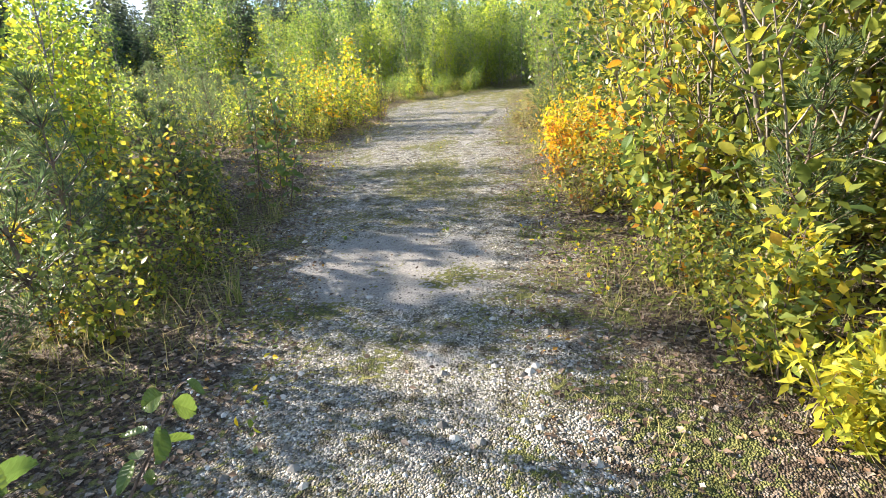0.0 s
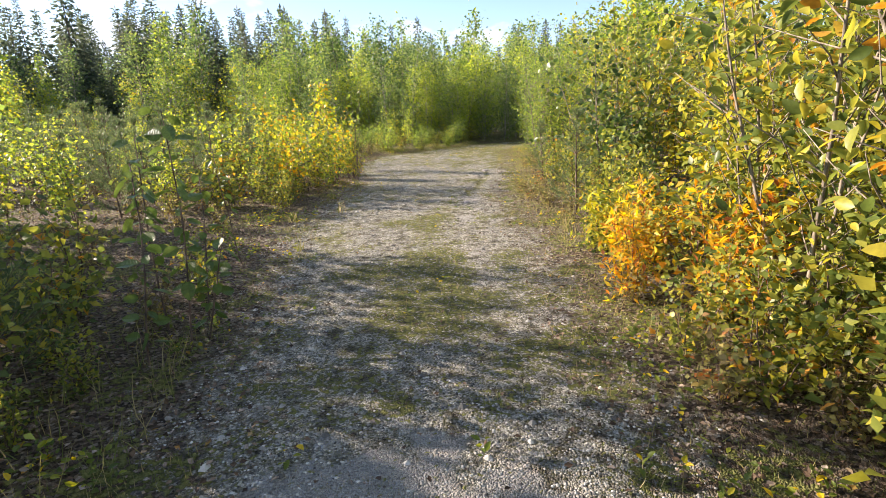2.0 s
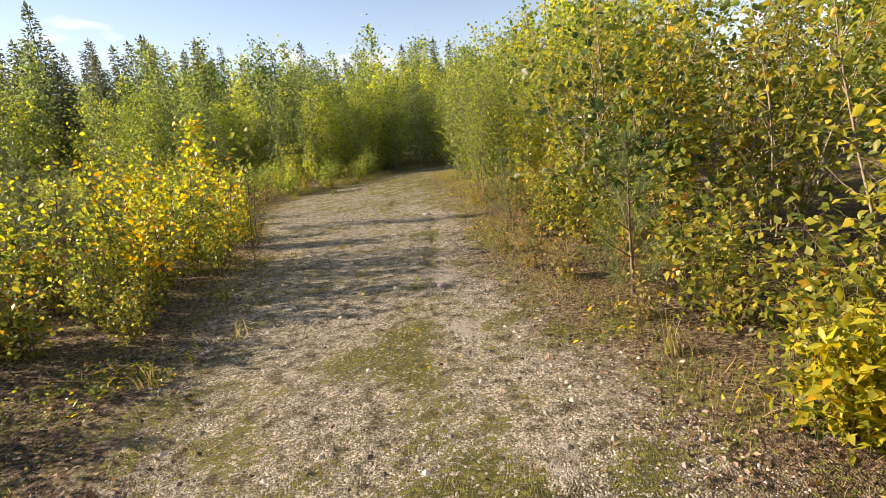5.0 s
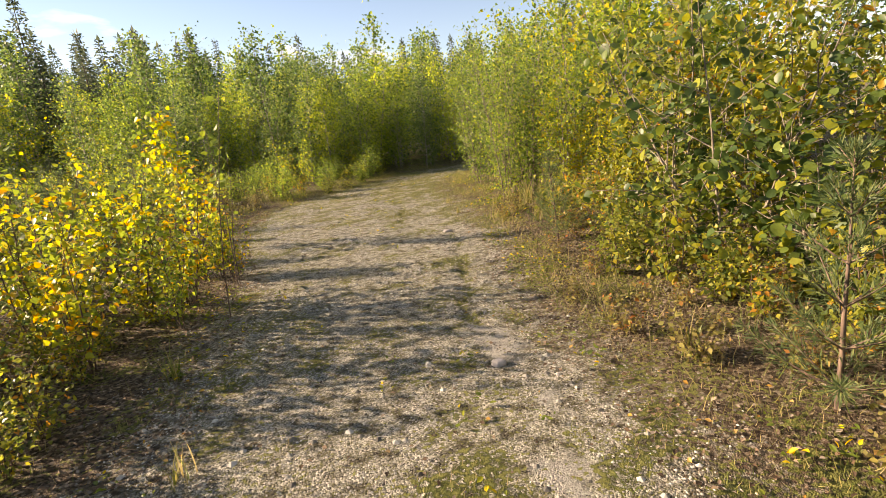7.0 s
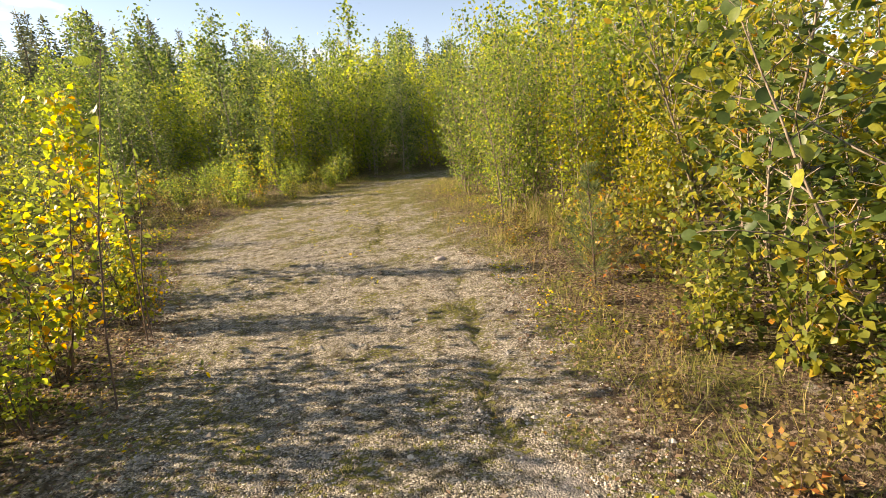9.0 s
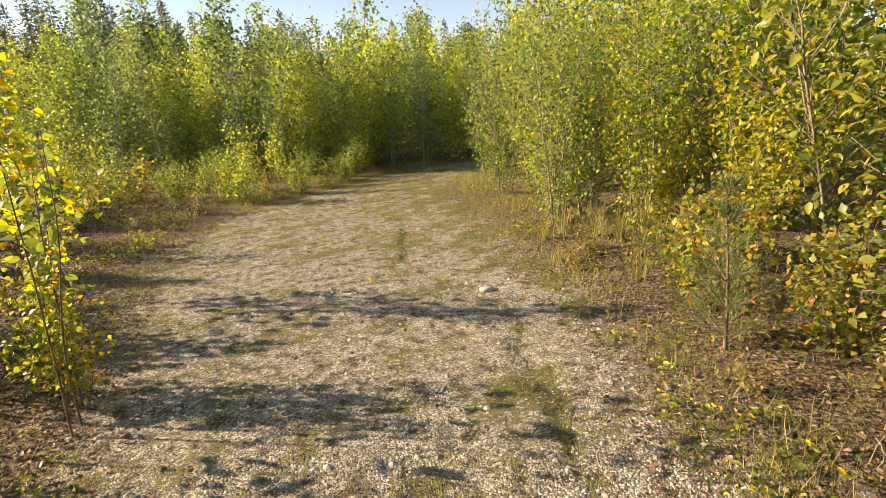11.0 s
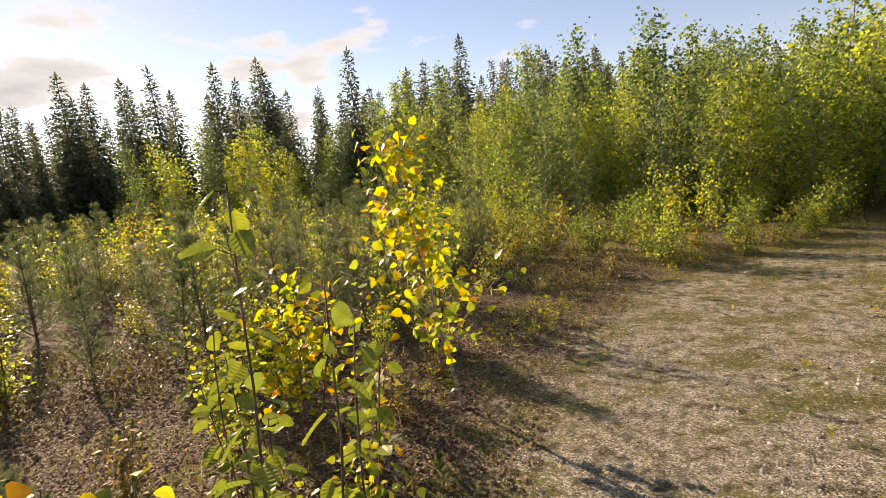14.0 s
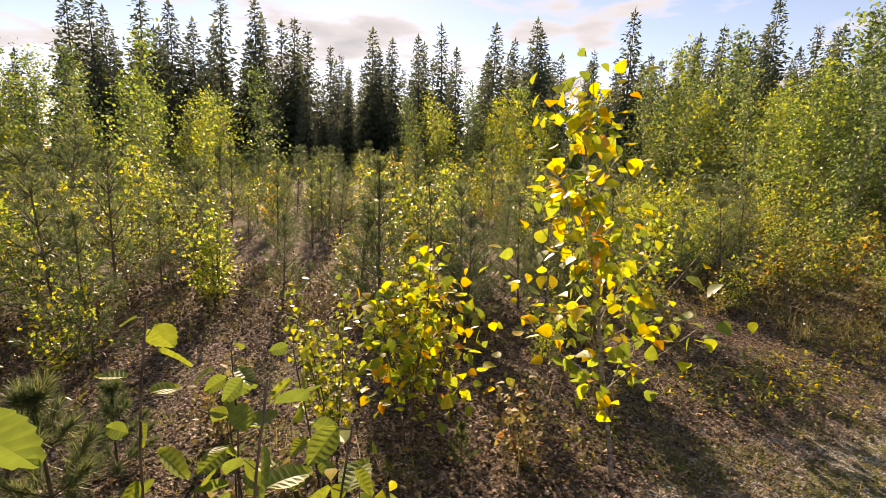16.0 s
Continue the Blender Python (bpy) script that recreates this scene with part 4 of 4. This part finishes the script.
def pebbles(n):
    x, y = rc.uniform(-2.2, 2.4, n), 0.3 + 17.7 * rc.random(n) ** 1.15
    lf, rt = path_edges(y)
    k = (np.minimum(x - lf, rt - x) > -0.15 + rc.normal(0, 0.15, n)) & (rc.random(n) > pale_at(x, y) * 0.75)
    k &= rc.random(n) > np.clip(0.25 + moss_at(x, y) + 1.1 * lumps(x, y, 7.0, 33), 0, 0.93)
    x, y = x[k], y[k]
    s = 0.0032 + 0.0068 * rc.random(len(x)) ** 1.8 + 0.016 * (rc.random(len(x)) > 0.994)
    base = np.array([(1, 0, 0), (0.3, 0.95, 0.1), (-0.85, 0.5, 0), (-0.7, -0.65, 0), (0.4, -0.9, 0), (0.1, 0.05, 0.7)])
    a = rc.uniform(0, 6.283, len(x))
    ca, sa = np.cos(a)[:, None], np.sin(a)[:, None]
    st = rc.uniform(0.6, 1.2, (len(x), 1))
    v = np.stack([(base[None, :, 0] * ca - base[None, :, 1] * sa * st), (base[None, :, 0] * sa + base[None, :, 1] * ca * st), base[None, :, 2] * np.ones_like(ca)], -1)
    v = v * s[:, None, None] + np.stack([x, y, height_at(x, y) - 0.0005], -1)[:, None, :]
    f = np.array([(0, 1, 5), (1, 2, 5), (2, 3, 5), (3, 4, 5), (4, 0, 5)])
    f = (f[None] + (np.arange(len(x)) * 6)[:, None, None]).reshape(-1, 3)
    return mesh_from("pebbles", v.reshape(-1, 3), f, pebble_mat)


tagged(new("pebbles", pebbles(300000)), "loose grey and tan gravel on the track", "gravel", kind="stuff")


def litter(n, x0, x1, y0, y1, size, share):
    x, y = spread_points(n, x0, x1, y0, y1)
    lf, rt = path_edges(y)
    inside = np.minimum(x - lf, rt - x)
    k = rc.random(n) < np.where(inside > 0.25, share, 1.0)
    x, y = x[k], y[k]
    at = np.stack([x, y, height_at(x, y) + rc.uniform(0.003, 0.018, len(x))], -1)
    d = rc.normal(0, 1, (len(x), 3))
    d[:, 2] = rc.normal(0, 0.22, len(x))
    return leaves(at, d, size * rc.uniform(0.5, 1.3, len(x)), rc, "scrap", 0.35)


near_soil = litter(45000, -6.5, -1.6, 11.5, 19, 0.026, 0.10)
lv, lfc = joined([litter(90000, -7, 4.2, 0.2, 21, 0.03, 0.10), near_soil])
tagged(new("fallen_leaves", mesh_from("fallen_leaves", lv, lfc, leaf_litter)), "dry brown and yellow leaves strewn over the soil", "leaf litter", kind="stuff")


def grass(n, x0, x1, y0, y1, tall, where, shape="blade"):
    x, y = spread_points(n, x0, x1, y0, y1)
    lf, rt = path_edges(y)
    inside = np.minimum(x - lf, rt - x)
    k = rc.random(n) < where(x, y, inside)
    x, y = x[k], y[k]
    at = np.stack([x, y, height_at(x, y) - 0.004], -1)
    d = rc.normal(0, 0.42, (len(x), 3)) + np.array([[0, 0, 1.0]])
    return leaves(at, d, tall * rc.uniform(0.4, 1.4, len(x)), rc, shape, 1.0)


def edge_density(x, y, inside):
    return np.clip((moss_at(x, y) - 0.30) * 2.6, 0, 1) * np.where(inside > 0.2, 0.7, 1.0) + np.where(inside < -0.1, np.where((x > 0) & (inside > -1.7), 0.40, 0.10), 0)


gv, gf = grass(220000, -5, 4.2, 0.3, 24, 0.05, edge_density)
tagged(new("short_grass", mesh_from("short_grass", gv, gf, leaf_grass)), "short dry grass and moss on and along the track", "grass", kind="stuff")


def bank_density(x, y, inside):
    return np.where((inside < -0.2) & (inside > -2.0), np.clip(0.25 + 1.5 * lumps(x, y, 2.2, 61), 0, 1), 0.0) * np.where((x < 0) & (y > 5) & (y < 18.5), 0.12, 1.0)


gv, gf = grass(220000, -7, 4.5, 0.3, 25, 0.16, bank_density, "straw")
tagged(new("long_grass", mesh_from("long_grass", gv, gf, leaf_grass)), "longer straw-coloured grass on the banks", "grass", kind="stuff")


def herbs(n):
    x, y = spread_points(n, -4, 3.5, 0.5, 22)
    lf, rt = path_edges(y)
    inside = np.minimum(x - lf, rt - x)
    k = rc.random(n) < np.clip(0.9 - np.abs(inside + 0.45) * 1.3, 0.03, 1) * np.clip(0.1 + 1.8 * lumps(x, y, 2.5, 51), 0, 1)
    x, y = x[k], y[k]
    m = 7
    at = np.repeat(np.stack([x, y, height_at(x, y)], -1), m, 0)
    at += np.stack([rc.normal(0, 0.03, len(at)), rc.normal(0, 0.03, len(at)), rc.uniform(0.005, 0.08, len(at))], -1)
    d = rc.normal(0, 1, (len(at), 3))
    d[:, 2] = np.abs(d[:, 2]) * 0.5
    return leaves(at, d, 0.035 * rc.uniform(0.5, 1.3, len(at)), rc, "ovate", 0.5)


hv, hf = herbs(30000)
tagged(new("herbs", mesh_from("herbs", hv, hf, leaf_herb)), "low green herbs and seedlings at the track's edge", "herbs", kind="stuff")


def heath(n, x0, x1, y0, y1):
    x, y = spread_points(n, x0, x1, y0, y1)
    lf, rt = path_edges(y)
    k = (lf - x > 0.5) & ((x < -4.3) | (y > 18.3) | (rc.random(n) < 0.12)) & (rc.random(n) < np.clip(0.3 + 1.6 * lumps(x, y, 1.2, 71), 0.03, 1))
    x, y = x[k], y[k]
    m = 9
    at = np.repeat(np.stack([x, y, height_at(x, y)], -1), m, 0)
    up = rc.random(len(at))
    at += np.stack([rc.normal(0, 0.07, len(at)), rc.normal(0, 0.07, len(at)), 0.01 + 0.16 * up], -1)
    d = rc.normal(0, 0.7, (len(at), 3)) + np.array([[0, 0, 0.7]])
    return leaves(at, d, 0.045 * rc.uniform(0.5, 1.4, len(at)), rc, "scrap", 0.8)


hv, hf = heath(30000, -20, -2, 8, 30)
tagged(new("heath", mesh_from("heath", hv, hf, leaf_heath)), "low brown and olive heath over the clearing", "heath", kind="stuff")


def grass_tuft(x, y, tall, n, label):
    r = np.random.default_rng(int(abs(x * 131 + y * 977)))
    pieces = []
    for _ in range(n):
        a, lean = r.uniform(0, 6.283), r.uniform(0.1, 0.8)
        h = tall * r.uniform(0.5, 1.1)
        b = np.array([r.normal(0, 0.03), r.normal(0, 0.03), -0.01])
        t = np.linspace(0, 1, 5)
        out = np.stack([np.cos(a) * lean * h * t ** 2, np.sin(a) * lean * h * t ** 2, h * t * (1 - 0.25 * lean * t)], -1) + b
        w = 0.0035 * (1 - t ** 2) + 0.0004
        side = np.array([-math.sin(a), math.cos(a), 0])
        v = np.concatenate([out - side * w[:, None], out + side * w[:, None]])
        pieces.append((v, [[i, i + 1, i + 6, i + 5] for i in range(4)]))
    ob = tagged(new("grass_tuft", mesh_from("grass_tuft", *joined(pieces), leaf_grass)), label, "grass", "grass tufts")
    ob.location = (x, y, on_ground(x, y))


for x, y, h, n in ((-1.69, 10.1, 0.28, 26), (-1.9, 8.3, 0.22, 22), (3.1, 14.3, 0.5, 60), (3.4, 14.0, 0.5, 50), (2.9, 13.7, 0.42, 44), (3.6, 14.5, 0.55, 60), (-2.0, 13.4, 0.2, 20),
                   (-2.2, 13.9, 0.2, 20), (-1.9, 20.6, 0.35, 40), (-1.2, 20.2, 0.3, 30), (-2.6, 20.0, 0.3, 36), (1.3, 7.2, 0.3, 30), (1.5, 8.9, 0.3, 34), (-2.8, 18.5, 0.25, 24),
                   (-1.25, 2.6, 0.25, 24), (1.1, 0.95, 0.2, 20), (-3.4, 19.2, 0.3, 30), (2.5, 13.2, 0.3, 30), (2.7, 14.2, 0.42, 50), (3.0, 14.6, 0.5, 55), (3.3, 13.6, 0.45, 50), (3.7, 14.0, 0.55, 60), (2.5, 14.9, 0.3, 36),
                   (4.0, 14.3, 0.5, 56), (2.2, 14.0, 0.22, 26), (3.5, 13.2, 0.42, 44), (2.8, 15.0, 0.4, 40), (1.85, 15.0, 0.18, 24), (2.0, 16.2, 0.2, 26), (-1.5, 6.9, 0.16, 14), (-1.4, 8.9, 0.22, 20)):
    grass_tuft(x, y, h, n, "tuft of long green and straw-coloured grass")


def rock(x, y, sx, sy, sz, label):
    bm = bmesh.new()
    bmesh.ops.create_icosphere(bm, subdivisions=3, radius=1.0)
    for v in bm.verts:
        v.co *= 1 + 0.22 * noise.noise(v.co * 1.3 + Vector((x, y, 0)))
        v.co.x, v.co.y, v.co.z = v.co.x * sx, v.co.y * sy, v.co.z * sz
    me = bpy.data.meshes.new("boulder")
    bm.to_mesh(me)
    bm.free()
    me.materials.append(rock_mat)
    ob = tagged(new("boulder", me), label, "rock", "rocks in the clearing")
    ob.location = (x, y, on_ground(x, y) + sz * 0.25)


rock(-19.5, 25.0, 1.1, 0.7, 0.45, "low grey boulder lying in the clearing")
rock(-21.5, 24.0, 0.6, 0.5, 0.4, "small grey boulder lying in the clearing")
rock(0.42, 9.35, 0.05, 0.04, 0.03, "fist-sized pale stone on the gravel")
rock(1.25, 13.62, 0.07, 0.05, 0.03, "fist-sized pale stone on the gravel")


def fallen_twig(x, y, length, turn):
    r = np.random.default_rng(int(x * 100 + y * 1000 + 5000))
    pts = limb_points((0, 0, 0.012), (math.cos(turn), math.sin(turn), 0.02), length, r, 6, 0.12, 0.0)
    pts[:, 2] = 0.008 + 0.01 * np.abs(np.sin(np.arange(len(pts))))
    ob = tagged(new("fallen_twig", mesh_from("fallen_twig", *tube(pts, np.linspace(0.005, 0.002, len(pts)), 5), bark_grey, True)),
                "thin dry grey twig lying on the ground", "twig", "fallen twigs")
    ob.location = (x, y, on_ground(x, y))


for i in range(26):
    fallen_twig(rc.uniform(-4.6, -2.2), rc.uniform(12.3, 17.0), rc.uniform(0.2, 0.6), rc.uniform(0, 6.28))
for i in range(10):
    fallen_twig(rc.uniform(1.3, 2.4), rc.uniform(6, 13.0), rc.uniform(0.15, 0.4), rc.uniform(0, 6.28))
